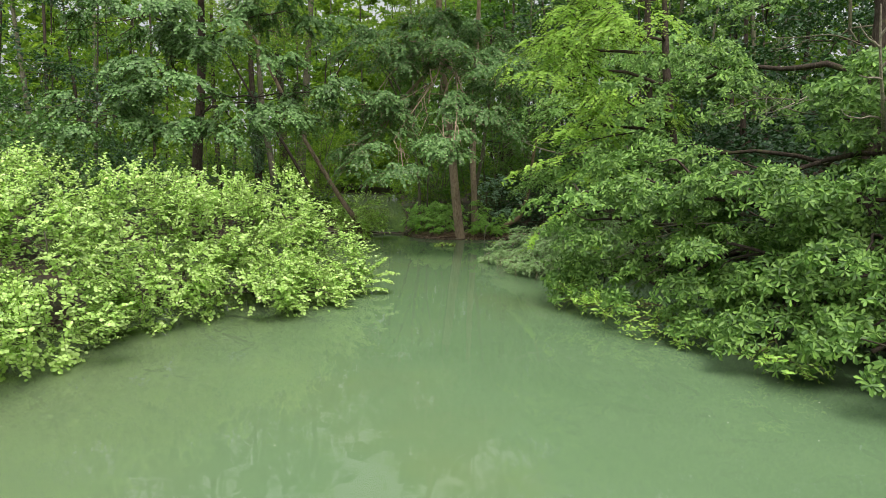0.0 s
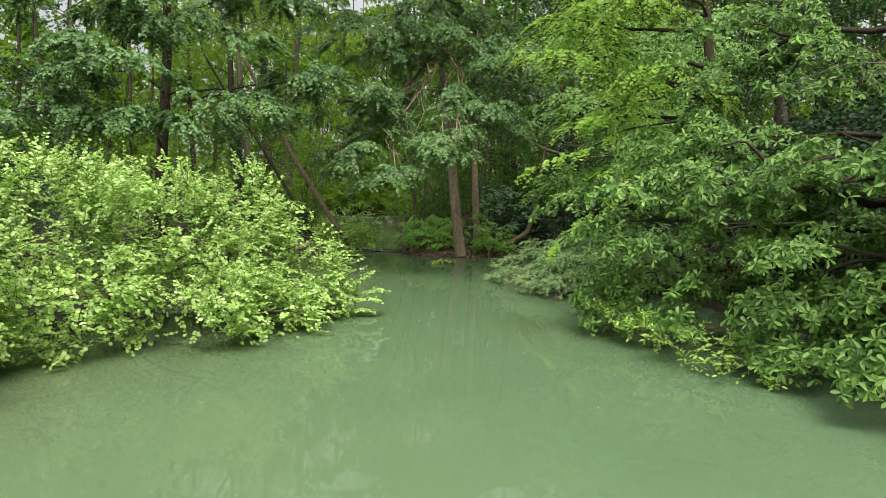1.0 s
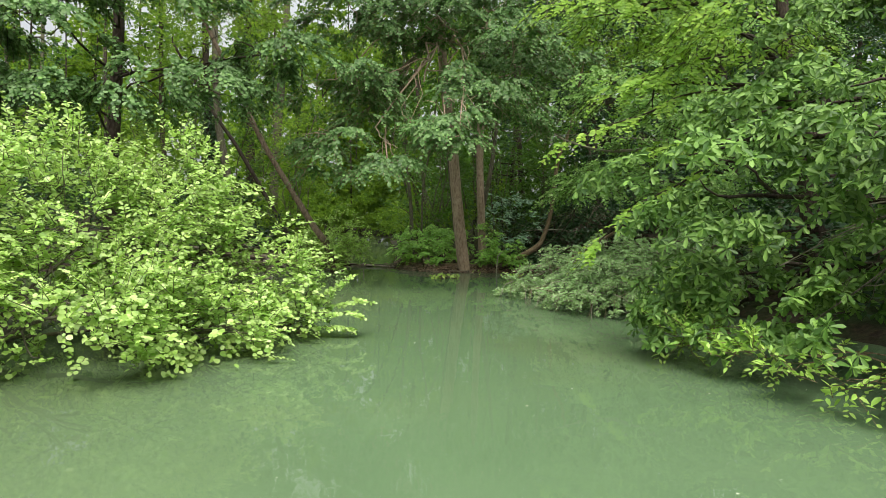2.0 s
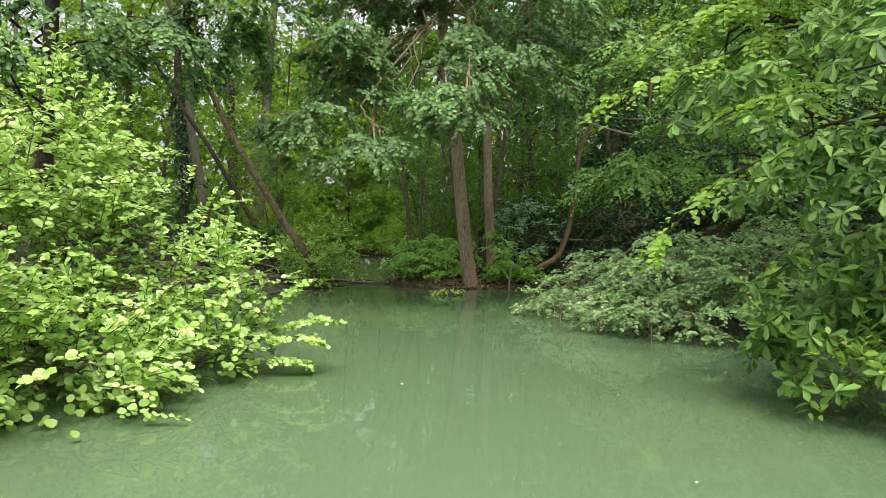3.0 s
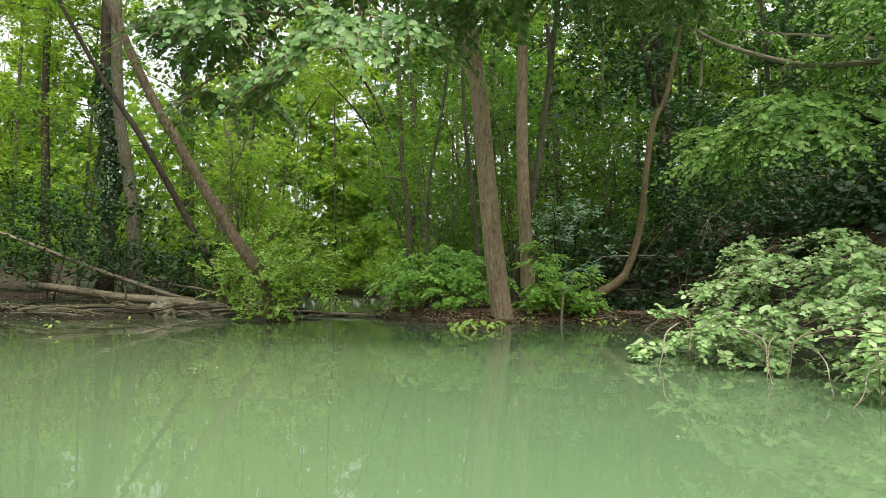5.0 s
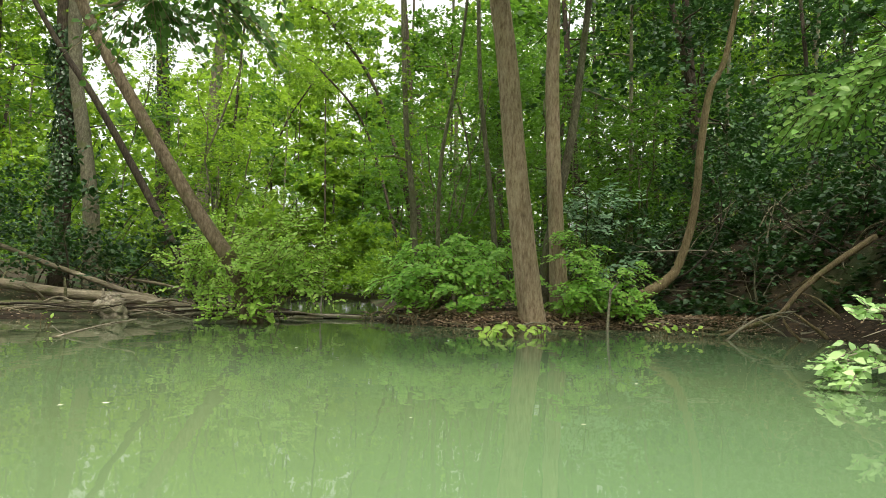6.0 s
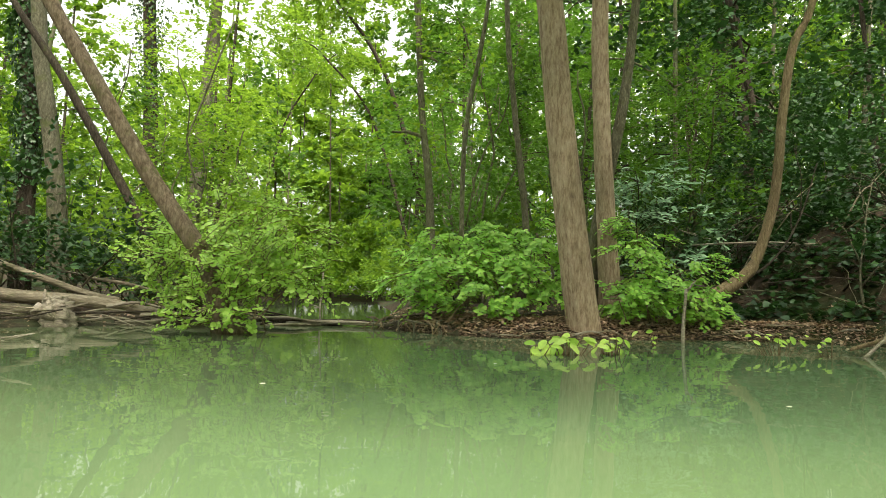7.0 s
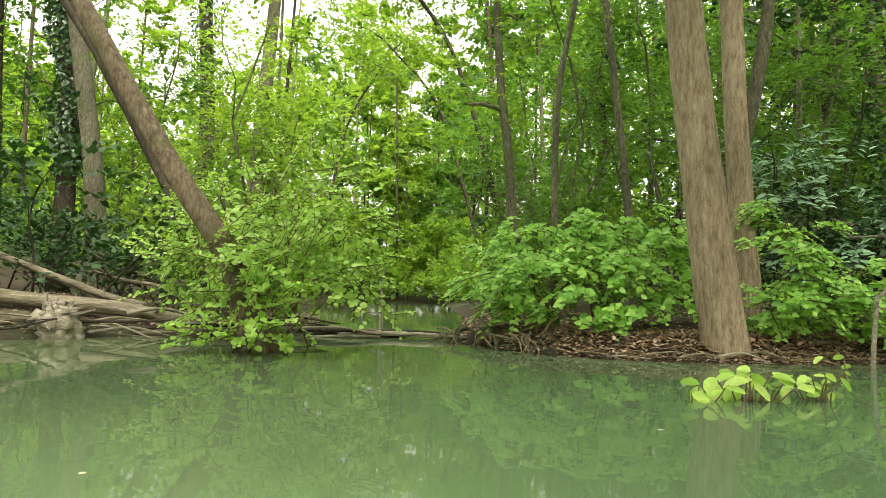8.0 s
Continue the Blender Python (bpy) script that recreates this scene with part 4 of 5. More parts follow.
plant("hazel_shrub", (-8.6, 15.2, 0.3), "mid-green hazel hanging over the bank behind shrubs", "shrub",
      [(-7.4, 13.6, 2.3, 1.1, 1.0, 0.6), (-8.6, 14.0, 2.9, 1.3, 1.2, 0.8), (-7.9, 15.0, 1.4, 1.2, 1.2, 0.8), (-6.6, 15.4, 0.9, 1.0, 1.0, 0.7)], LEAF_ALDER, 45,
      density=24, twig=0.4, leaves=10, size=0.1, aspect=0.75, shape=BROAD, flat=1.2, limb_r=0.03, fine=False)

# ---- curved and leaning trunks
LEANS = dict(mat=LEAF_WOOD, density=18, per_clump=6, spread=0.2, twig=0.4, leaves=10, size=0.08, aspect=0.7, droop=0.2, limb_r=0.03)
plant("leaning_alder", (-2.43, 21.75, 0.0), "brown trunk leaning far over from the bank", "tree",
      [(-6.3, 22.3, 6.4, 1.1, 1.0, 0.6), (-5.1, 22.6, 6.0, 0.9, 0.9, 0.5)],
      seed=51, bark=BARK_LEAN, trunk=[(-2.43, 21.75, -0.1), (-2.63, 21.7, 0.5), (-3.03, 21.7, 1.07), (-3.58, 21.7, 1.93), (-4.17, 21.7, 2.9), (-4.85, 21.75, 4.25), (-6.3, 22.0, 7.0)], trunk_r=(0.088, 0.074, 0.064, 0.058, 0.053, 0.04), fork=0.75, sides=16, **LEANS)
plant("curved_sapling", (1.72, 23.35, 0.3), "bare curved tan trunk sweeping up from the bank", "tree",
      [(3.2, 23.0, 5.0, 0.9, 0.9, 0.6)], seed=52, bark=BARK_TAN,
      trunk=[(1.45, 23.35, 0.12), (1.8, 23.3, 0.36), (2.1, 23.3, 0.56), (2.25, 23.3, 0.78), (2.42, 23.3, 1.37), (2.51, 23.3, 2.22), (2.62, 23.3, 2.9), (2.83, 23.3, 3.4), (3.1, 23.2, 5.0)], trunk_r=(0.075, 0.06, 0.05, 0.045, 0.04, 0.025), fork=0.8, sides=12, **LEANS)


# ---------------------------------------------------------------- woodland behind
def ivy_sleeve(thing, line, radius, lo, hi, seed):
    """A thick coat of ivy leaves round part of a trunk."""
    rng = np.random.default_rng(seed)
    n = 2600
    z = rng.uniform(lo, hi, n)
    at = np.stack([np.interp(z, line[:, 2], line[:, k]) for k in range(3)], 1)
    a = rng.uniform(0, 6.283, n)
    out = np.stack((np.cos(a), np.sin(a), a * 0), 1)
    bulge = 1 + 0.35 * np.sin(z * 5 + a * 2) + rng.normal(size=n) * 0.15
    s = Soup()
    L = rng.uniform(0.04, 0.075, n)
    s.add(*leaf_blades(at + out * (radius * bulge)[:, None], unit(out * 0.4 - UP + rng.normal(size=(n, 3)) * 0.4), unit(out + UP * 0.4 + rng.normal(size=(n, 3)) * 0.3), L, L * 0.9, BROAD))
    tagged(part("ivy", s, LEAF_IVY, thing, "dark glossy ivy"), kind="stuff")


def wood_tree(foot, line, radii, blobs, seed, label, bark=BARK_DARK, mat=LEAF_WOOD, ivy=None, size=0.085, density=11, name="woodland_tree", leaves=12):
    gz = float(ground_z(foot[0], foot[1]))
    t = plant(name, (foot[0], foot[1], gz), label, "tree", blobs, mat, seed, bark, "trees of the wood", trunk=[(foot[0], foot[1], gz - 0.1)] + line, trunk_r=radii,
              density=density, per_clump=10, spread=0.34, squash=0.35, face=0.4, twig=0.45, leaves=leaves, size=size, aspect=0.68, droop=0.2, flat=1.1, jitter=0.5, rise=0.0, lift=0.1, fine=False, twigs=False,
              limb_r=0.022, fork=0.3, inner=0.25, branches=0)
    if ivy:
        ivy_sleeve(t, curve_points([(foot[0], foot[1], gz - 0.1)] + line, 40), ivy[0], ivy[1], ivy[2], seed + 500)
    return t


def crown_blobs(rng, x, y, lo, hi, wide, n):
    out = []
    for _ in range(n):
        z = rng.uniform(lo, hi)
        a, d = rng.uniform(0, 6.283), rng.uniform(0.2, 1.0) * wide
        r = rng.uniform(0.55, 1.0) * wide * 0.62
        out.append((x + math.cos(a) * d, y + math.sin(a) * d, z, r, r, r * 0.55))
    return out


rng = np.random.default_rng(77)
# trunks that can be told apart, with their crowns
wood_tree((-6.1, 25.7), [(-6.22, 25.7, 1.6), (-6.4, 25.7, 2.7), (-6.6, 25.7, 3.9), (-6.7, 25.7, 6.1), (-6.8, 25.8, 11)], (0.13, 0.11, 0.1, 0.06), crown_blobs(rng, -6.7, 25.7, 5.0, 8.021, 1.8, 6), 101, "straight reddish-brown trunk standing behind the fallen log", BARK_GREY)
wood_tree((-6.9, 26.1), [(-6.9, 26.1, 2.8), (-7.05, 26.1, 4.2), (-7.2, 26.2, 8), (-7.2, 26.2, 12)], (0.12, 0.1, 0.05), crown_blobs(rng, -7.8, 26.6, 5.4, 8.0, 1.8, 5), 102, "dark trunk wrapped in ivy", BARK_DARK, ivy=(0.17, 1.8, 4.6))
wood_tree((-7.3, 31.0), [(-7.4, 31, 4.1), (-7.55, 31, 6.6), (-7.45, 31, 8.5), (-7.4, 31, 13)], (0.16, 0.13, 0.07), crown_blobs(rng, -7.4, 31, 8.0, 11, 2.0, 5), 103, "tall trunk thickly wrapped in dark ivy", BARK_DARK, ivy=(0.30, 4.2, 10.5))
wood_tree((-7.1, 32.6), [(-6.86, 32.6, 4.3), (-6.65, 32.6, 7.3), (-6.3, 32.6, 13)], (0.17, 0.15, 0.09), crown_blobs(rng, -6.2, 32.6, 8.0, 11, 2.0, 5), 104, "slightly leaning bare trunk with high crown", BARK_GREY)
wood_tree((-8.6, 27.0), [(-8.7, 27, 2.5), (-8.8, 27, 5), (-8.8, 27, 11)], (0.1, 0.08, 0.05), crown_blobs(rng, -9.0, 27, 5.0, 8, 1.6, 5), 105, "thin dark upright trunk among green leaves", BARK_DARK)
wood_tree((-3.9, 24.6), [(-4.94, 25, 1.57), (-5.85, 25, 3.06), (-6.53, 25, 4.02), (-7.6, 25, 5.8)], (0.06, 0.05, 0.03), [(-7.6, 25, 6.0, 1.2, 1.2, 0.7)], 106, "thin dark trunk leaning over an inlet", BARK_DARK)
wood_tree((0.15, 24.4), [(0.06, 24.4, 1.28), (-0.09, 24.4, 2.6), (-0.19, 24.4, 3.83), (-0.3, 24.4, 8)], (0.04, 0.036, 0.032, 0.022), crown_blobs(rng, -0.3, 24.8, 5.0, 7.724, 1.5, 5), 107, "slim pale grey pole of a young tree", BARK_GREY)
wood_tree((-0.66, 23.1), [(-0.67, 23.1, 0.78), (-0.65, 23.1, 1.95), (-0.45, 23.1, 3.26), (-0.2, 23.2, 6)], (0.028, 0.024, 0.022, 0.013), [(-0.3, 23.2, 5.2, 0.9, 0.9, 0.6)], 108, "thin bowed sapling growing on the bank", BARK_MOSS)
wood_tree((-1.0, 24.4), [(-1.05, 24.4, 1.5), (-1.2, 24.4, 3.0), (-1.4, 24.4, 7.5)], (0.05, 0.042, 0.026), crown_blobs(rng, -1.5, 24.8, 4.2, 7.724, 1.6, 6) + [(-1.5, 24.3, 2.2, 0.7, 0.6, 0.6), (-1.0, 24.5, 3.1, 0.7, 0.7, 0.5)], 109, "leafy young tree with mossy trunk", BARK_MOSS)
wood_tree((5.7, 33.9), [(5.75, 33.9, 4.5), (5.85, 33.9, 6.2), (5.9, 34, 12)], (0.2, 0.17, 0.1), crown_blobs(rng, 5.8, 34, 5.0, 10.760000000000002, 2.4, 8), 110, "dark trunk on a wooded slope", BARK_DARK)

# young trees added to arch over the inlet and keep light off its water
for k, (x, y, over, h) in enumerate(((-1.2, 31.2, -3.6, 6.8), (-2.0, 39.0, -5.4, 8.2), (-9.2, 44.0, -6.6, 9.0))):
    wood_tree((x, y), [(x + (over - x) * 0.15, y, 2.4), (x + (over - x) * 0.5, y - 0.3, h * 0.75), (over, y - 0.5, h)], (0.06, 0.05, 0.03), [(over + 0.6, y - 0.4, h, 1.3, 1.3, 0.5), (over - 0.7, y - 0.8, h + 0.3, 1.4, 1.4, 0.5), (over, y + 1.0, h + 0.7, 1.5, 1.5, 0.6)], 130 + k, "slender arching tree added to shade a narrow inlet", size=0.13, density=8)

# the rest of the wood: rows of trees that close the view
spots = []
for _ in range(4000):
    if len(spots) >= 62:
        break
    y = rng.uniform(26, 66)
    x = rng.uniform(-10 - (y - 18) * 0.62, 6 + (y - 18) * 0.62)
    mid = np.interp(y, (21, 24, 30, 40, 52), (-2.0, -2.1, -3.3, -5.6, -8.0))
    if shore(x, y) < 0.8 or (y < 50 and abs(x - mid) < 1.4 + (y - 24) * 0.13) or any((x - a) ** 2 + (y - b) ** 2 < 5.0 for a, b in spots):
        continue
    if -0.58 < (x + 0.8) / (y - 17) < -0.40:
        continue
    spots.append((x, y))
spots += [(-10.2, 16.5), (-12.5, 19.5), (-13.5, 24), (-15.5, 17), (-11.5, 13), (-17, 21), (-18, 28), (8.2, 14.2), (9.2, 18), (8.4, 22.2), (11.2, 20.5), (10.2, 26), (12.5, 15.5), (13.5, 24), (9.6, 11), (12.0, 11), (-7, 63.5), (-9.5, 66), (-4.8, 64), (-12, 64), (-8, 69), (-5.5, 71), (-10.5, 71), (2.7, 27.4), (4.5, 28.8), (1.7, 30.4), (5.8, 31.2), (3.4, 33.4), (7.2, 29.6), (0.6, 33.0), (2.2, 36.0), (-1.4, 37.5), (-0.2, 41.5), (2.0, 43.0), (-2.6, 46.5)]
for k, (x, y) in enumerate(spots):
    g = float(ground_z(x, y))
    tall = rng.uniform(15, 21) if y > 35 else rng.uniform(7.5, 9.5)
    lean = rng.normal(size=2) * 0.6
    line = [(x + lean[0] * f, y + lean[1] * f, g + tall * f) for f in (0.25, 0.5, 0.75, 1.0)]
    r = rng.uniform(0.03, 0.08)
    far = smooth_step(30, 60, y)
    # leaf green by place: shaded right and far left, half-shaded behind, else lit
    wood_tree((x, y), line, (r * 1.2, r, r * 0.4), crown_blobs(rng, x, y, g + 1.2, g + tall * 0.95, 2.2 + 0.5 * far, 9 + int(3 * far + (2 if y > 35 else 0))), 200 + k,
              ("slender woodland tree with light and shade put into its leaf green" if x < 2 else "woodland tree on a leafy slope with shade put into its green"),
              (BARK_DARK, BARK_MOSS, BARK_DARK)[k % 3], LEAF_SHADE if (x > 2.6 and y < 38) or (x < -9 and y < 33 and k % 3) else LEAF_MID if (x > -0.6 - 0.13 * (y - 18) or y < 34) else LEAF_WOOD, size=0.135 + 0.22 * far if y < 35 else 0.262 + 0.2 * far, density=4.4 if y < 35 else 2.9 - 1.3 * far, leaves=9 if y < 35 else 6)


def low_shrub(x, y, r, h, seed, mat=LEAF_WOOD, size=0.08, label="leafy green undergrowth shrub in the wood", density=11, fine=False, name="undergrowth_shrub", group="undergrowth of the wood", shape=OVAL, leaves=6):
    g = float(ground_z(x, y))
    rr = np.random.default_rng(seed)
    blobs = [(x + rr.normal() * r * 0.35, y + rr.normal() * r * 0.35, g + h * f, r * rr.uniform(0.6, 0.95), r * rr.uniform(0.6, 0.95), h * 0.34) for f in (0.3, 0.62)]
    return plant(name, (x, y, g), label, "shrub", blobs, mat, seed, BARK_DARK, group, density=density, per_clump=6, spread=0.12, twig=0.32, leaves=leaves, size=size,
                 aspect=0.72, shape=shape, flat=1.2, jitter=0.45, rise=0.1, lift=0.4, limb_r=0.012, fine=fine, twigs=fine, inner=0.3, low=-0.5)


made = []
for k in range(3000):
    if len(made) >= 58:
        break
    y = rng.uniform(23.5, 46)
    x = rng.uniform(-9 - (y - 18) * 0.6, 4 + (y - 18) * 0.6)
    if shore(x, y) < 0.7 or any((x - a) ** 2 + (y - b) ** 2 < 1.6 for a, b in made):
        continue
    if 1.2 < x < 4 and y < 27 or -0.38 < (x + 0.87) / (y - 17.7) < -0.06 and y < 50:
        continue
    made.append((x, y))
    # dark: shade under the trees put into the leaf colour
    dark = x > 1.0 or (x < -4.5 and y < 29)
    low_shrub(x, y, rng.uniform(0.7, 1.3), rng.uniform(0.8, 2.4), 400 + len(made), LEAF_SHADE if dark else (LEAF_MID, LEAF_WOOD)[len(made) % 2], 0.11, "undergrowth shrub under trees with their shade put into its green" if dark else "leafy light green undergrowth shrub in the wood")

# overhanging growth along the inlet and at its head
for k, (x, y, r, h) in enumerate(((-6.6, 51.2, 1.6, 2.6), (-9.2, 51.4, 1.7, 3.0), (-4.4, 51.0, 1.5, 2.4), (-11.6, 50.2, 1.8, 3.0), (-0.8, 25.4, 0.6, 0.9), (-1.4, 27.4, 0.8, 1.3), (-1.2, 30.5, 0.9, 1.5), (-4.3, 25.8, 0.7, 1.1), (-5.4, 28.4, 0.9, 1.4), (-6.4, 33, 1.2, 1.9), (-2.2, 35.5, 1.2, 2.0), (-9.4, 40, 1.4, 2.4), (-2.4, 42.5, 1.4, 2.6), (-7.8, 53.5, 2.2, 4.5), (-4.9, 54, 2.2, 4.5), (-11, 54, 2.2, 5.0))):
    low_shrub(x, y, r, h, 700 + k, LEAF_WOOD, 0.10 + max(0, y - 35) * 0.006, "light green shrub overhanging the inlet", 21, group="shrubs along the inlet")

# shrubs under the trees of the left bank, shade put into their green
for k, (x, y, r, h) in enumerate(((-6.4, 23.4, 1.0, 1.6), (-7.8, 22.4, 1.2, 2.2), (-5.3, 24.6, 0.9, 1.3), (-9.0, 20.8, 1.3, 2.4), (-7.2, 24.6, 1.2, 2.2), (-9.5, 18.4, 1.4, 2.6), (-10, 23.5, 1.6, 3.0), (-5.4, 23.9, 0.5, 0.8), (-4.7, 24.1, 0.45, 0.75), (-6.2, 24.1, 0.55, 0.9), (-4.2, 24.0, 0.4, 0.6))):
    low_shrub(x, y, r, h, 520 + k, LEAF_SHADE, 0.085, "shrub behind fallen logs with shade put into its green", 27)

# tall hazels close behind the bank
# hazels right of x = -3 get the half-shaded colour
for k, (x, y, h) in enumerate(((-4.6, 26.6, 4.0), (-0.6, 26.2, 4.2), (0.9, 26.6, 4.0), (-0.4, 29.2, 4.6), (1.6, 28.6, 4.4), (-5.6, 29.4, 4.6), (-7.4, 28.2, 4.2), (-0.2, 31.5, 5.2), (3.2, 30.6, 4.6), (-8.6, 24.6, 3.6), (2.4, 26.2, 3.2))):
    r = np.random.default_rng(740 + k)
    g = float(ground_z(x, y))
    plant("hazel", (x, y, g), "many-stemmed hazel with fresh green leaves behind the bank", "shrub",
          [(x + r.normal() * 0.7, y + r.normal() * 0.5, g + h * f, r.uniform(0.6, 1.0), r.uniform(0.6, 0.9), 0.42) for f in (0.2, 0.32, 0.45, 0.58, 0.7, 0.85, 0.98)],
          LEAF_WOOD if x < -3 else LEAF_MID, 740 + k, BARK_MOSS, "hazels behind the bank", density=17, per_clump=6, spread=0.18, twig=0.42, leaves=9, size=0.085, aspect=0.74, flat=1.5, jitter=0.35, rise=0.0, lift=0.1,
          fine=False, twigs=False, limb_r=0.022, inner=0.3, branches=1)

# plants on the slope behind the curved trunk, darkened in colour for shade
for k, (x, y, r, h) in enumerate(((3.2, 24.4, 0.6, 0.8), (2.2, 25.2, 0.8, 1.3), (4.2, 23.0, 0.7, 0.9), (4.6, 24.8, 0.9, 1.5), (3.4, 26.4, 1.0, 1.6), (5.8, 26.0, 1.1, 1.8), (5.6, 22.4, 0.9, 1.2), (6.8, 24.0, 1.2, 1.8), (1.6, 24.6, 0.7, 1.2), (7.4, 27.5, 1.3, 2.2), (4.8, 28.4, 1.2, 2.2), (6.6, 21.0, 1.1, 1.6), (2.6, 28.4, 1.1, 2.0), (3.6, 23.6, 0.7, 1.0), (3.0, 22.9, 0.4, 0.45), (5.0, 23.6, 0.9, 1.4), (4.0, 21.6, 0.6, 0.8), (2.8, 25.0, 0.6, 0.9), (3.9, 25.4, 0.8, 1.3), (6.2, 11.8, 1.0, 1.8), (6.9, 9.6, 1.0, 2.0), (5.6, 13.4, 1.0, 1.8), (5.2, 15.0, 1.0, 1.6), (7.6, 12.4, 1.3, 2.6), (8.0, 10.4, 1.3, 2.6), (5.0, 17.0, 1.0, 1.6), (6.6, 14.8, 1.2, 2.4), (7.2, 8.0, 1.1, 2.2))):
    low_shrub(x, y, r, h, 560 + k, LEAF_SHADE, 0.095, "shrub on a shaded slope, the shade put into its green", 23)


def far_woods():
    """The wood goes on: an uneven bank of foliage beyond the last trees."""
    r = np.random.default_rng(9)
    n = 42000
    a = r.uniform(-1.15, 1.15, n)
    d = r.uniform(66, 84, n)
    x, y = np.sin(a) * d - 2, 6 + np.cos(a) * d
    top = 20 + 4.0 * np.sin(a * 11) + 3 * np.sin(a * 27 + 1) + 2 * np.sin(a * 63) - 14 * np.exp(-((a + 0.44) / 0.09) ** 2)
    L = r.uniform(0.5, 1.0, n)
    m = 12000                                            # unseen ring round the pond behind the path's start, added to block low sky
    a2 = r.uniform(1.0, 2 * math.pi - 1.0, m)
    d2 = r.uniform(34, 52, m)
    x, y = np.concatenate((x, np.sin(a2) * d2)), np.concatenate((y, 6 + np.cos(a2) * d2))
    top, L = np.concatenate((top, 17 + 3 * np.sin(a2 * 9))), np.concatenate((L, r.uniform(1.2, 2.2, m)))
    n += m
    z = ground_z(x, y) + r.uniform(0, 1, n) ** 0.8 * top
    s = Soup()
    s.add(*small_blades(np.stack((x, y, z), 1), ball(r, n), ball(r, n) + UP * 0.6, L, L * 0.75))
    tagged(part("far_woodland", s, LEAF_WOOD), "distant sunlit green woodland closing the view, plus an unseen ring blocking low sky", "woodland", kind="stuff")


far_woods()


def far_undergrowth():
    """Low growth deep in the wood, between the trunks."""
    r = np.random.default_rng(10)
    n = 20000
    x, y = r.uniform(-42, 38, n), r.uniform(40, 64, n)
    d = shore(x, y)
    top = 2.6 + 1.0 * np.sin(x * 0.9) + 0.8 * np.sin(x * 2.3 + y)
    keep = d > 0.3
    x, y, top = x[keep], y[keep], top[keep]
    k = len(x)
    z = ground_z(x, y) + r.uniform(0, 1, k) * top
    L = r.uniform(0.22, 0.42, k)
    s = Soup()
    s.add(*small_blades(np.stack((x, y, z), 1), ball(r, k), ball(r, k) + UP, L, L * 0.75))
    tagged(part("far_undergrowth", s, LEAF_WOOD), "low green undergrowth deep in the wood", "undergrowth", kind="stuff")


far_undergrowth()
# ---- bank plants
FRONT = dict(towards=(0, -0.8, 0), mat=LEAF_BANK, density=95, per_clump=8, tier=0.13, tier_low=-0.95, sag=0.5, inner=0.45, twig=0.15, leaves=7, aspect=0.8, shape=BROAD, flat=1.3, jitter=0.4, rise=0.05, lift=0.45, limb_r=0.006, bark=BARK_TAN, group="herbs and shrubs on the far bank")
plant("alder_shoots", (-2.4, 21.9, 0.0), "bright green alder shoots growing round a leaning trunk", "shrub",
      [(-2.5, 21.5, 0.2, 0.24, 0.14, 0.2), (-2.32, 21.6, 0.5, 0.26, 0.15, 0.22), (-2.5, 21.5, 0.06, 0.18, 0.12, 0.08), (-2.75, 21.6, 0.62, 0.16, 0.12, 0.12), (-2.45, 21.75, 0.22, 0.26, 0.2, 0.2), (-2.35, 21.85, 0.5, 0.34, 0.26, 0.26), (-2.12, 21.95, 0.8, 0.34, 0.28, 0.26), (-2.4, 22.1, 1.02, 0.32, 0.26, 0.24), (-3.0, 22.3, 0.75, 0.36, 0.3, 0.3), (-3.3, 22.5, 0.5, 0.35, 0.3, 0.25), (-1.98, 22.1, 0.5, 0.28, 0.25, 0.22)],
      LEAF_FRESH, 601, BARK_TAN, FRONT["group"], towards=(0, -0.8, 0), density=92, per_clump=8, spread=0.09, twig=0.2, leaves=9, size=0.046, aspect=0.9, shape=ROUND, flat=1.1, jitter=0.45, rise=0.05, lift=0.45, limb_r=0.007, face=0.6, full=True, branches=3, shoots=5.0)
plant("cherry_laurel", (1.3, 24.3, 0.3), "blue-green leafy shrub beside the trunks", "shrub",
      [(1.25, 24.1, 1.75, 0.32, 0.3, 0.16), (1.7, 24.3, 1.6, 0.34, 0.3, 0.16), (1.15, 24.0, 1.25, 0.3, 0.3, 0.18), (1.95, 24.5, 1.2, 0.35, 0.3, 0.2), (1.6, 24.2, 0.8, 0.4, 0.3, 0.25)],
      LEAF_BLUE, 602, BARK_DARK, FRONT["group"], towards=(0, -0.8, 0), density=34, per_clump=6, spread=0.1, twig=0.25, leaves=8, size=0.105, aspect=0.55, shape=OVAL, flat=1.3, jitter=0.3, rise=0.0, lift=0.1, limb_r=0.01)
HERBS = [(-1.08, 22.95, 0.42, 0.28, 0.26, 0.28), (-0.8, 22.85, 0.5, 0.4, 0.3, 0.32), (-0.35, 22.7, 0.48, 0.4, 0.28, 0.32), (0.0, 22.85, 0.6, 0.35, 0.3, 0.3), (-0.6, 22.5, 0.3, 0.25, 0.14, 0.14), (0.05, 22.45, 0.32, 0.22, 0.14, 0.16), (0.72, 22.6, 0.42, 0.3, 0.26, 0.3), (1.05, 22.8, 0.35, 0.36, 0.3, 0.28), (1.4, 22.95, 0.25, 0.3, 0.25, 0.18), (0.95, 22.75, 0.72, 0.28, 0.2, 0.28), (1.25, 22.7, 0.55, 0.34, 0.24, 0.32), (1.55, 22.75, 0.32, 0.32, 0.24, 0.26), (1.0, 23.0, 1.0, 0.2, 0.2, 0.22), (-0.8, 23.5, 0.7, 0.5, 0.5, 0.4), (-0.1, 23.4, 0.75, 0.6, 0.4, 0.4)]
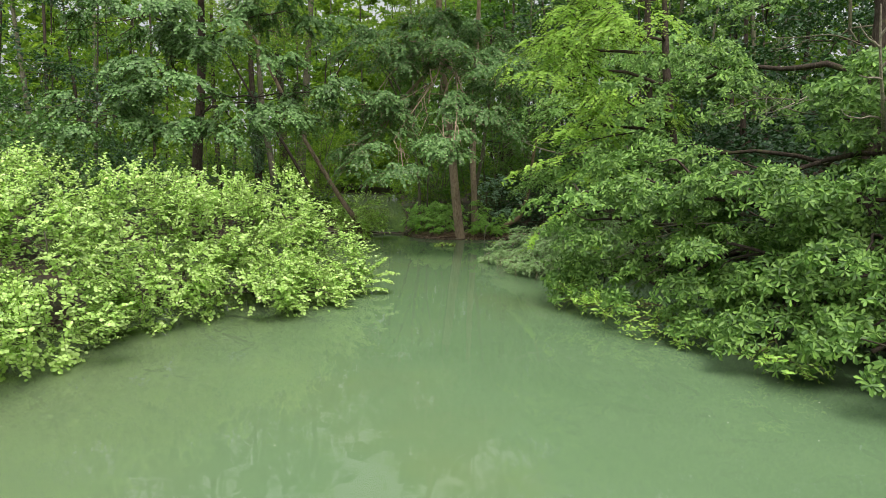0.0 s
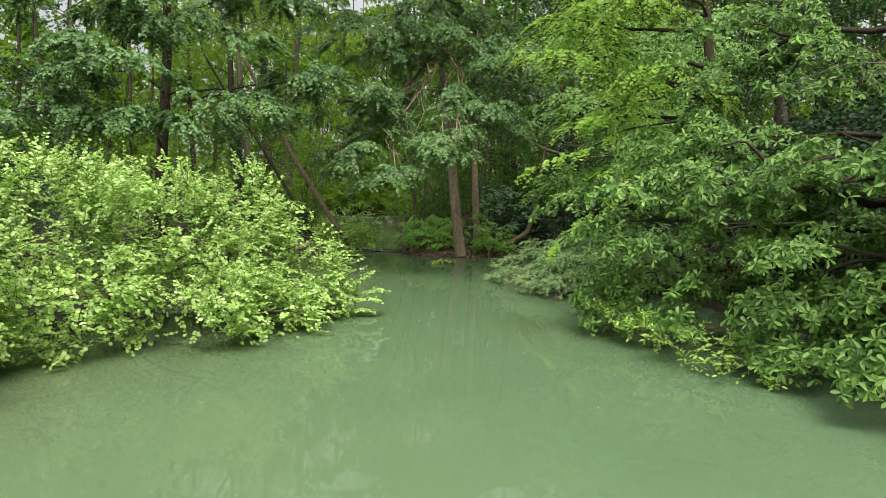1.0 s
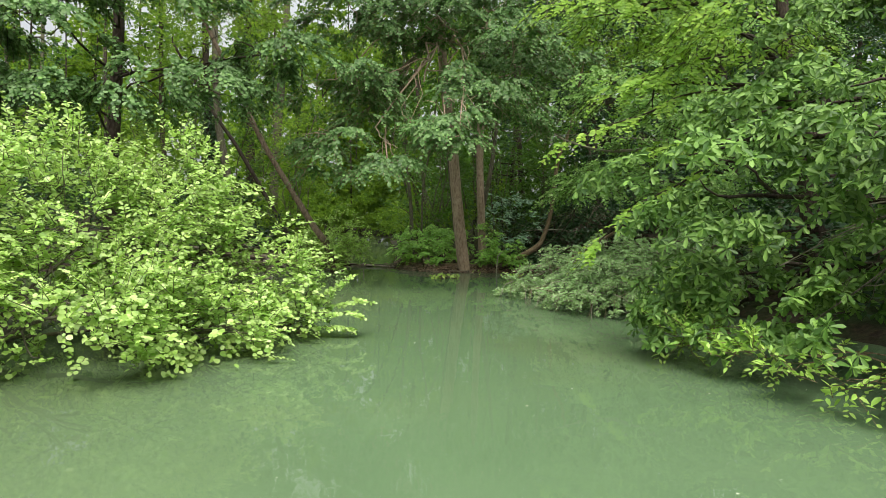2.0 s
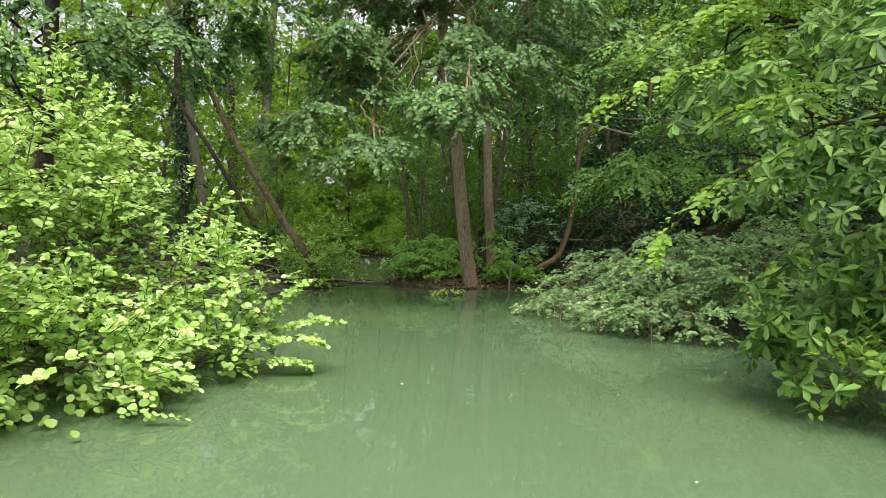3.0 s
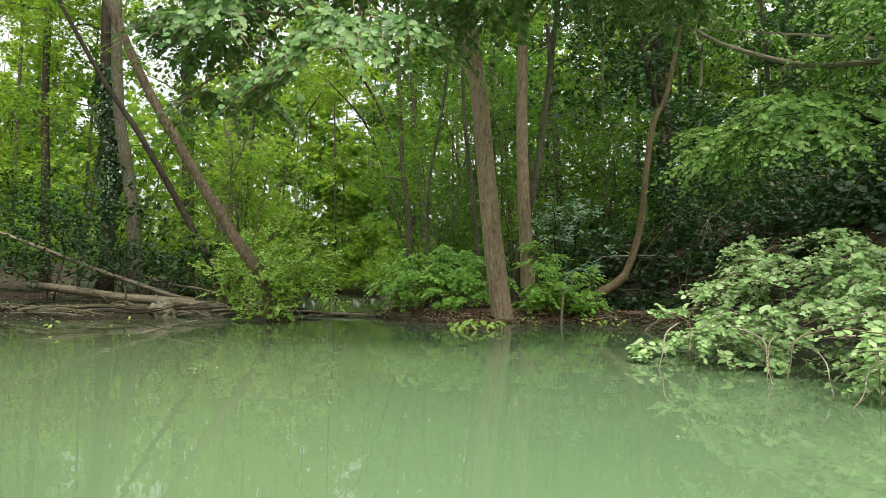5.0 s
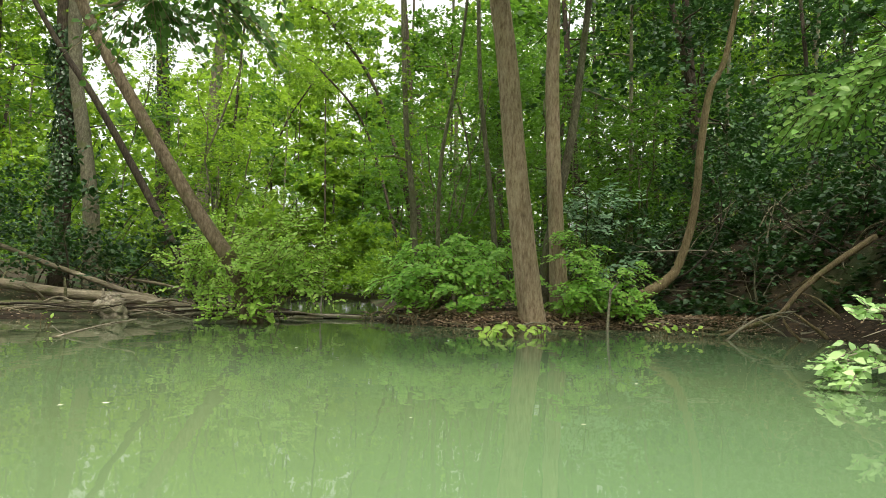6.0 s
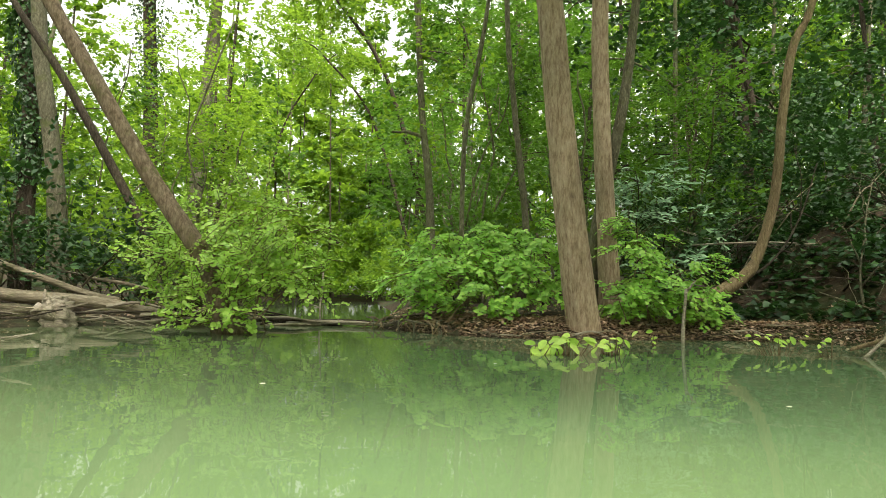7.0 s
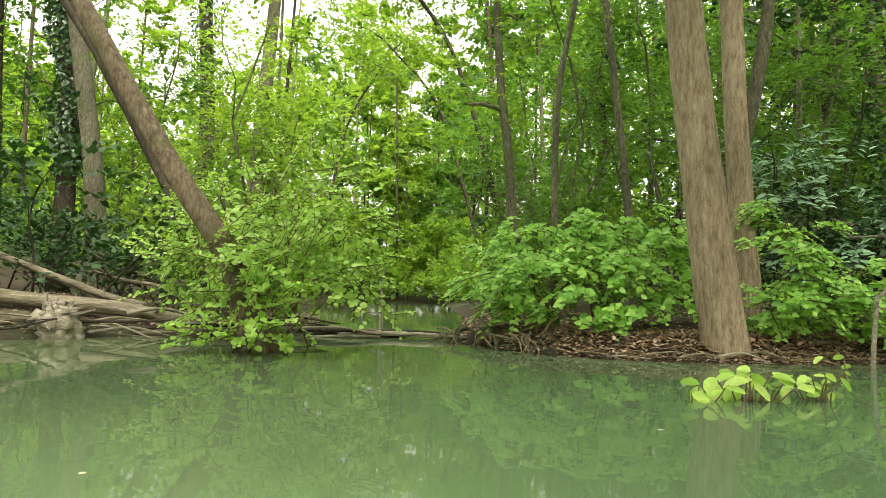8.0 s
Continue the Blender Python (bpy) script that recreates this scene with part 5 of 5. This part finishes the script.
for k, b in enumerate(HERBS):
    plant("bank_herb", (b[0], b[1], float(ground_z(b[0], b[1]))), "broad-leaved green herbs crowding the pond bank", "plant", [b], seed=610 + k, size=0.066 if b[0] < 0.3 else 0.058, face=0.6, **FRONT)


# ---------------------------------------------------------------- dead wood
def log(name, points, radii, mat, seed, label, category="log", sides=14, rough=0.03, flute=0.05, knots=4):
    """A fallen stem, with stubs of snapped branches."""
    r = np.random.default_rng(seed)
    pts = np.asarray(points, float)
    thing = empty(name, pts[0], label, category)
    s = Soup()
    line = curve_points(pts, 26)
    tube(s, line, radii, sides, r, rough, flute)
    part("stem", s, mat, thing)
    for _ in range(knots):
        k = int(r.integers(3, 23))
        d = unit(np.array((r.normal(), r.normal() * 0.6, abs(r.normal()) + 0.3)))
        rad = np.interp(k / 25, np.linspace(0, 1, len(radii)), radii)
        s = Soup()
        tube(s, wander(r, line[k], line[k] + d * rad * r.uniform(1.6, 4.0), 4, 0, 0.1), (rad * 0.3, rad * 0.12), 6)
        part("branch_stub", s, mat, thing)
    return thing


log("fallen_log", [(-6.6, 23.3, 0.40), (-5.9, 23.2, 0.33), (-5.1, 23.12, 0.235), (-4.2, 23.1, 0.175), (-3.55, 23.08, 0.085), (-3.05, 23.0, 0.03)], (0.05, 0.06, 0.062, 0.058, 0.042, 0.025), DRIFT, 801, "thick weathered grey log lying along the water edge")
log("fallen_pole", [(-7.6, 23.6, 1.3), (-6.88, 23.55, 1.06), (-5.75, 23.5, 0.66), (-5.06, 23.45, 0.44), (-4.5, 23.4, 0.27), (-4.1, 23.3, 0.2)], (0.022, 0.028, 0.032, 0.034, 0.034), DRIFT, 802, "slim bare pole leaning down onto a fallen log", knots=3, sides=10)
log("fallen_branch", [(-3.75, 23.4, 0.3), (-4.25, 23.7, 0.38), (-4.6, 23.8, 0.42), (-5.1, 24.1, 0.5)], (0.012, 0.02, 0.018, 0.012), DRIFT, 803, "thin dead branch lying behind a log", "branch", 6, knots=2)
log("sunken_log", [(-5.5, 22.15, 0.07), (-4.85, 22.18, 0.075), (-4.30, 22.2, 0.07)], (0.06, 0.08, 0.095, 0.09), MOSSY, 804, "short mossy log end lying in dark mud", knots=2)


def stump():
    """A bleached, torn root stump standing in the mud: a lumpy block, splintered on top and hollowed at the side."""
    r = np.random.default_rng(5)
    thing = empty("stump", (-4.1, 22.22, 0.0), "bleached torn tree stump at the water edge", "stump")
    s = Soup()
    tube(s, curve_points([(-4.07, 22.2, -0.08), (-4.08, 22.2, 0.05), (-4.1, 22.21, 0.15), (-4.12, 22.22, 0.225)], 22), (0.15, 0.135, 0.118, 0.10, 0.075), 30, r, 0.11, 0.16)
    part("body", s, DEAD, thing)
    for x, y, h, w in ((-4.17, 22.16, 0.30, 0.036), (-4.11, 22.12, 0.25, 0.034), (-4.05, 22.15, 0.215, 0.034), (-4.14, 22.24, 0.27, 0.03), (-4.2, 22.12, 0.19, 0.04), (-4.0, 22.12, 0.14, 0.04), (-4.09, 22.08, 0.16, 0.042)):
        s = Soup()
        tube(s, curve_points([(x + 0.02, y, 0.06), (x + 0.01, y, 0.15), (x, y, h)], 8), (w * 1.3, w, 0.006), 8, r, 0.15)
        part("splinter", s, DEAD, thing)
    return thing


stump()


def stick(name, points, r0, r1, mat, label, category="branch", sub=(), seed=0):
    """One dead stick, with side twigs where sub lists them: (how far along, end point)."""
    r = np.random.default_rng(seed + 900)
    thing = empty(name, points[0], label, category)
    line = curve_points(points, 16)
    s = Soup()
    tube(s, line, (r0, r1), 7, r, 0.04)
    part("stem", s, mat, thing)
    for f, end in sub:
        a = line[int(f * 15)]
        s = Soup()
        tube(s, wander(r, a, end, 7, 0.03, 0.08), (r0 * 0.5, r1 * 0.5), 5)
        part("side_twig", s, mat, thing)
    return thing


stick("standing_stick", [(-2.17, 23.98, -0.3), (-2.2, 23.98, 0.1), (-2.19, 23.98, 0.35), (-2.175, 23.98, 0.6)], 0.014, 0.009, DEAD, "thin pale stick standing upright in the inlet", "stick", [(0.45, (-2.32, 24.0, 0.16)), (0.42, (-2.3, 23.9, 0.2))])
stick("stake", [(1.1, 21.98, -0.35), (1.1, 21.98, 0.0), (1.115, 21.98, 0.25), (1.13, 21.98, 0.42)], 0.017, 0.012, DEAD, "thin pale stake standing in shallow water", "stick", [(0.95, (1.22, 22.02, 0.49)), (0.97, (1.17, 21.95, 0.46))])
stick("dead_branch", [(1.76, 20.72, -0.06), (1.95, 20.78, 0.09), (2.15, 20.85, 0.19), (2.32, 20.9, 0.23), (2.5, 20.95, 0.25)], 0.012, 0.006, DEAD, "bleached dead branch dipping into the pond", sub=[(0.5, (2.3, 20.7, 0.04)), (0.7, (2.6, 20.9, 0.12)), (0.3, (2.05, 20.9, 0.22))])
stick("fallen_limb", [(1.85, 20.95, 0.03), (2.1, 21.0, 0.10), (2.45, 21.15, 0.22), (2.7, 21.3, 0.42), (3.1, 21.5, 0.68), (3.7, 21.8, 1.0)], 0.012, 0.034, BARK_TAN, "fallen tan limb sloping from the bank into water", sub=[(0.5, (2.75, 20.9, 0.02)), (0.6, (2.85, 20.9, 0.2)), (0.4, (2.5, 20.8, -0.04)), (0.75, (2.9, 21.0, 0.5))], seed=3)
stick("dead_limb", [(1.57, 19.4, 2.84), (1.86, 19.45, 2.88), (2.22, 19.5, 2.72), (2.86, 19.5, 2.54), (3.4, 19.5, 2.54), (4.9, 19.5, 2.7)], 0.009, 0.035, DEAD, "bare pale limb reaching out of dark foliage", sub=[(0.15, (1.5, 19.3, 2.66)), (0.3, (1.95, 19.3, 2.6))], seed=4)
stick("dead_branch", [(5.7, 10.2, 2.4), (5.3, 9.6, 2.9), (5.0, 9.2, 3.4), (4.85, 9.0, 3.9)], 0.03, 0.006, DEAD, "bare dead branch with grey twigs among oak leaves",
      sub=[(0.3, (4.8, 9.5, 2.9)), (0.4, (5.5, 9.0, 3.4)), (0.55, (4.7, 9.0, 3.2)), (0.6, (5.3, 8.8, 3.8)), (0.75, (4.6, 8.9, 3.7)), (0.85, (5.1, 8.9, 4.1))], seed=5)
for k, (a, b) in enumerate((((4.6, 12.0, 1.6), (2.9, 11.8, 0.9)), ((4.5, 11.9, 1.4), (3.0, 11.5, 0.5)), ((4.8, 11.6, 1.5), (3.2, 11.9, 1.3)), ((6.1, 11.6, 2.9), (4.4, 11.0, 3.3)), ((6.2, 11.6, 3.5), (4.7, 10.8, 3.0)), ((6.1, 11.7, 3.2), (4.2, 11.9, 3.0)), ((7.3, 9.6, 3.1), (5.6, 9.3, 3.5)), ((6.2, 11.7, 3.9), (4.8, 11.5, 4.0)))):
    r = np.random.default_rng(70 + k)
    p = wander(r, a, b, 4, 0.03, 0.06)
    stick("dead_branch", [tuple(v) for v in p], 0.012, 0.004, (DEAD, BARK_GREY)[k % 2], "bare grey branch in the shade of an oak", sub=[(f, tuple(p[-1] + (np.array(a) - b) * (1 - f) * 0.8 + r.normal(size=3) * 0.22)) for f in (0.35, 0.5, 0.62, 0.75, 0.88)], seed=80 + k)
stick("fallen_branch", [(1.9, 24.2, 0.95), (2.6, 24.0, 0.98), (3.3, 23.8, 0.95)], 0.012, 0.008, DEAD, "thin pale branch caught across the slope", sub=[(0.2, (1.7, 24.0, 1.1))], seed=6)
for k, pts in enumerate(([(2.2, 23.9, 0.5), (2.6, 23.8, 0.75), (3.0, 24.0, 1.25), (3.3, 24.2, 1.9)], [(3.4, 23.2, 0.5), (3.3, 23.3, 1.0), (3.5, 23.5, 1.6)], [(3.0, 23.0, 0.35), (3.8, 23.2, 0.75), (4.4, 23.5, 1.3)], [(2.6, 24.6, 0.7), (3.6, 24.2, 1.25), (4.2, 24.0, 1.45)],
                         [(2.9, 22.6, 0.2), (2.85, 22.6, 0.55), (2.95, 22.7, 0.95)], [(4.0, 22.4, 0.6), (3.6, 22.5, 1.0), (3.1, 22.9, 1.35)])):
    stick("fallen_branch", pts, 0.016, 0.006, (WET, BARK_GREY, BARK_DARK)[k % 3], "dead bare branch lying on the shaded slope", sub=[(0.4, tuple(np.array(pts[1]) + (0.25, -0.2, 0.3))), (0.7, tuple(np.array(pts[-1]) + (-0.3, -0.1, 0.15)))], seed=10 + k)
stick("floating_twig", [(-3.05, 19.2, -0.03), (-2.9, 19.25, 0.02), (-2.7, 19.35, 0.08), (-2.55, 19.4, 0.11)], 0.007, 0.003, DEAD, "thin pale twig poking out of the water", "twig", [(0.3, (-3.05, 19.3, 0.06))], seed=20)


# ---- bare bramble canes that dip into the pond
def canes():
    r = np.random.default_rng(52)
    for k in range(22):
        f = k / 21
        x, y = np.interp(f, (0, 0.4, 1), (1.12, 1.6, 2.5)) + r.normal() * 0.08, np.interp(f, (0, 0.4, 1), (17.2, 15.85, 15.1)) + r.normal() * 0.08
        d = unit(np.array((-0.4 + r.normal() * 0.5, -0.7 + r.normal() * 0.3, 0)))
        a = np.array((x, y, r.uniform(0.10, 0.26)))
        end = a + d * r.uniform(0.03, 0.2)
        end[2] = -0.03
        mid = (a + end) / 2 + r.normal(size=3) * 0.012
        stick("bramble_cane", [tuple(a - d * 0.3 + UP * 0.05), tuple(a), tuple(mid), tuple(end)], r.uniform(0.003, 0.006), 0.002, (DEAD, BARK_TAN)[k % 2], "bare dry bramble cane dipping into the water", "cane", seed=300 + k)


canes()

# ---- low dam of driftwood across the inlet
def dam():
    r = np.random.default_rng(31)
    for k in range(13):
        x0 = r.uniform(-3.0, -2.1)
        x1 = x0 + r.uniform(0.5, 1.2)
        y0, y1 = r.uniform(23.1, 23.7), r.uniform(23.1, 23.6)
        z = r.uniform(-0.005, 0.05)
        stick("driftwood_stick", [(x0, y0, z), ((x0 + x1) / 2, (y0 + y1) / 2 + r.normal() * 0.05, z + r.uniform(0, 0.03)), (x1, y1, z + r.normal() * 0.015)], r.uniform(0.012, 0.024), r.uniform(0.006, 0.014),
              (DEAD, DRIFT, WET)[k % 3], "weathered driftwood stick lying across the inlet", "stick", seed=40 + k)
    for k in range(40):
        x, y = r.uniform(-6.3, -3.2), 0
        y = np.interp(x, (-6.3, -4.6, -3.9, -3.2), (20.7, 21.6, 22.4, 22.9)) + r.uniform(0, 1.0) ** 1.5 * 0.8
        a, L = r.normal() * 0.5, r.uniform(0.3, 1.0)
        z = float(max(ground_z(x, y), 0)) + r.uniform(0.01, 0.1)
        stick("driftwood_stick", [(x, y, z), (x + L * 0.5 * math.cos(a), y + L * 0.3 * math.sin(a), z + r.uniform(0.0, 0.06)), (x + L * math.cos(a), y + L * 0.6 * math.sin(a), max(0.0, z + r.normal() * 0.04))], r.uniform(0.008, 0.022), 0.005,
              (DEAD, DRIFT, WET)[k % 3], "grey dead stick on the muddy bank", "stick", seed=60 + k)


dam()


def bank_twigs():
    r = np.random.default_rng(37)
    for k in range(44):
        x = r.uniform(-1.3, 3.0)
        y = np.interp(x, (-1.55, -1.2, -0.9, -0.3, 0.4, 1.3, 2.2, 3.2), (23.3, 22.85, 22.4, 22.05, 22.05, 22.4, 22.4, 21.6)) + r.uniform(-0.12, 0.3)
        a, L = r.normal() * 0.6, r.uniform(0.12, 0.5)
        z = max(float(ground_z(x, y)), 0.0) + r.uniform(0.008, 0.03)
        qx, qy = x + L * math.cos(a), y + 0.5 * L * math.sin(a)
        stick("fallen_twig", [(x, y, z), ((x + qx) / 2, (y + qy) / 2, z + r.uniform(0.0, 0.04)), (qx, qy, max(float(ground_z(qx, qy)), 0.0) + 0.012)], r.uniform(0.004, 0.011), 0.003, (DEAD, DRIFT, BARK_TAN, WET)[k % 4], "thin dead twig on leaf litter at the water edge", "twig", seed=400 + k)


bank_twigs()


# ---- roots that grip the bank
def bank_roots():
    r = np.random.default_rng(8)
    for k, (x, y) in enumerate(((-1.4, 22.98), (-1.15, 22.72), (-0.85, 22.36))):
        thing = empty("root_tangle", (x, y, 0.1), "exposed brown roots gripping the washed-out bank", "roots")
        for j in range(7):
            a = -1.57 + r.normal() * 0.8
            L = r.uniform(0.1, 0.26)
            end = (x + L * math.cos(a), y + L * math.sin(a), -0.05)
            s = Soup()
            tube(s, curve_points([(x + r.normal() * 0.1, y + 0.2, 0.1), (x + r.normal() * 0.05 + 0.3 * L * math.cos(a), y + 0.4 * L * math.sin(a) + 0.06, 0.075 + r.uniform(-0.03, 0.01)), end], 9), (r.uniform(0.007, 0.015), 0.004), 6, r, 0.06)
            part("root", s, (BARK_TAN, BARK_GREY)[j % 2], thing)


bank_roots()


# ---- leaf litter on the banks
def litter():
    r = np.random.default_rng(15)
    n = 44000
    x, y = r.uniform(-7, 7, n), r.uniform(20.5, 28, n)
    near = r.uniform(size=n) < 0.4
    x, y = np.where(near, r.uniform(-1.5, 2.8, n), x), np.where(near, r.uniform(22.0, 23.0, n), y)
    d = shore(x, y)
    keep = (d > 0.02) & (r.uniform(size=n) < np.where(d < 1.0, 1.0, 0.45))
    x, y = x[keep], y[keep]
    z = ground_z(x, y) + r.uniform(0.003, 0.018, len(x))
    a = r.uniform(0, 6.283, len(x))
    axis = np.stack((np.cos(a), np.sin(a), r.normal(size=len(x)) * 0.3), 1)
    L = r.uniform(0.02, 0.05, len(x))
    s = Soup()
    s.add(*leaf_blades(np.stack((x, y, z), 1), axis, UP + r.normal(size=(len(x), 3)) * 0.3, L, L * 0.65, OVAL, 0.2, 0.1))
    tagged(part("leaf_litter", s, LEAF_DRY), "brown fallen leaves scattered over the banks", "leaf litter", kind="stuff")


litter()


# ---- broad yellow-green leaves standing in the shallows
LEAF_MESHES = []
for k in range(4):
    s = Soup()
    s.add(*full_blades(np.zeros((1, 3)), np.array([[1.0, 0, 0]]), np.array([[0, 0, 1.0]]), [1.0], [0.56 + 0.07 * k], 0.3, 0.16 + 0.08 * k))
    v, q = s.arrays()
    LEAF_MESHES.append(quad_mesh("waterside_leaf", v, q, LEAF_YELLOW))


def water_plant(x, y, spread, n, size, seed, high=0.12):
    r = np.random.default_rng(seed)
    thing = empty("water_plant", (x, y, 0.0), "clump of broad yellow-green leaves standing in shallow water", "plant", "leafy clumps in the water")
    for k in range(n):
        px, py, pz = r.normal() * spread, r.normal() * spread * 0.5, r.uniform(0.015, high)
        s = Soup()
        tube(s, wander(r, (x + px * 0.4, y + py * 0.4, -0.05), (x + px, y + py, pz), 5, 0.02, 0.05), (0.004, 0.002), 4)
        part("stalk", s, BARK_TAN, thing)
        ob = new("leaf", LEAF_MESHES[k % 4])
        ob.parent = thing
        L = size * r.uniform(0.6, 1.2)
        ob.matrix_basis = pose(px, py, pz, 34 + r.normal() * 14, r.normal() * 14, 0) @ pose(0, 0, 0, 0, 0, r.uniform(0, 360)) @ Matrix.Diagonal((L, L, L, 1))


water_plant(-0.05, 20.42, 0.075, 24, 0.085, 1, 0.10)
water_plant(0.24, 20.5, 0.07, 15, 0.06, 2, 0.10)
water_plant(-0.27, 20.35, 0.05, 4, 0.07, 3, 0.06)
water_plant(1.35, 20.85, 0.14, 14, 0.06, 4)
water_plant(1.62, 20.75, 0.06, 6, 0.05, 5)
water_plant(0.7, 21.4, 0.05, 4, 0.05, 6)
water_plant(-3.6, 20.1, 0.07, 5, 0.05, 7)
water_plant(-3.75, 19.2, 0.05, 4, 0.05, 8)


# ---- ivy and dead sticks over the shaded slope
def slope_cover():
    r = np.random.default_rng(16)
    n = 30000
    x, y = r.uniform(1.4, 8, n), r.uniform(21.5, 29, n)
    patch = waves(x, y, 1.3, 21) + r.normal(size=n) * 0.15
    keep = (shore(x, y) > 0.5) & (patch > -0.22)
    x, y = x[keep], y[keep]
    k = len(x)
    a = r.uniform(0, 6.283, k)
    L = r.uniform(0.05, 0.1, k)
    s = Soup()
    s.add(*leaf_blades(np.stack((x, y, ground_z(x, y) + r.uniform(0.01, 0.16, k)), 1), np.stack((np.cos(a), np.sin(a), r.normal(size=k) * 0.3), 1), UP + r.normal(size=(k, 3)) * 0.4, L, L * 0.9, BROAD))
    # shade put into the leaf colour here and in the undergrowth below
    tagged(part("ground_ivy", s, LEAF_SHADE), "ivy and herbs spreading over the slope, shade put into their green", "ground cover", kind="stuff")
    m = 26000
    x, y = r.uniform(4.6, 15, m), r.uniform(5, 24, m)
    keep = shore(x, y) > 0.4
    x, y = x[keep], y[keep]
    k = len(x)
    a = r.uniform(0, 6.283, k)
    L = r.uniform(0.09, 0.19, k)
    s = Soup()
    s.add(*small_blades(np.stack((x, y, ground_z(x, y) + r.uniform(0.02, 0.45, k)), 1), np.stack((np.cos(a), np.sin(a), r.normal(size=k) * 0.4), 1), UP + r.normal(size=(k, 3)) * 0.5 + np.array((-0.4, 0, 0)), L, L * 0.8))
    tagged(part("slope_undergrowth", s, LEAF_SHADE), "low undergrowth covering the wooded slope, its shade put into the green", "undergrowth", kind="stuff")
    for j in range(48):
        px, py = r.uniform(1.5, 6.0), r.uniform(22.3, 25.5)
        if shore(px, py) < 0.3:
            continue
        a, L = r.uniform(0, 6.283), r.uniform(0.5, 1.5)
        qx, qy = px + L * math.cos(a), py + L * 0.6 * math.sin(a)
        z0, z1 = float(ground_z(px, py)), float(ground_z(qx, qy))
        stick("fallen_branch", [(px, py, z0 + 0.03), ((px + qx) / 2, (py + qy) / 2, max(z0, z1) + r.uniform(0.05, 0.3)), (qx, qy, max(z1, 0) + r.uniform(0.03, 0.6))], r.uniform(0.007, 0.014), 0.004,
              (WET, BARK_GREY, DRIFT)[j % 3], "dead branch lying tangled on the shaded slope", "branch", [(0.5, (qx + 0.15, qy - 0.1, max(z1, 0) + 0.5))], seed=120 + j)


slope_cover()


# ---- pale petals and bud scales adrift on the water
def drift_specks():
    r = np.random.default_rng(23)
    n = 170
    x, y = r.uniform(-4.5, 5.5, n), r.uniform(2.5, 21.5, n)
    keep = shore(x, y) < -0.25
    x, y = x[keep], y[keep]
    k = len(x)
    a = r.uniform(0, 6.283, k)
    L = r.uniform(0.008, 0.026, k)
    s = Soup()
    s.add(*leaf_blades(np.stack((x, y, np.full(k, 0.004)), 1), np.stack((np.cos(a), np.sin(a), a * 0), 1), UP + r.normal(size=(k, 3)) * 0.15, L, L * 0.7, OVAL, 0.1, 0.0))
    tagged(part("floating_petals", s, LEAF_PALE), "tiny pale petals and leaf scraps floating on the pond", "petals", kind="stuff")


drift_specks()
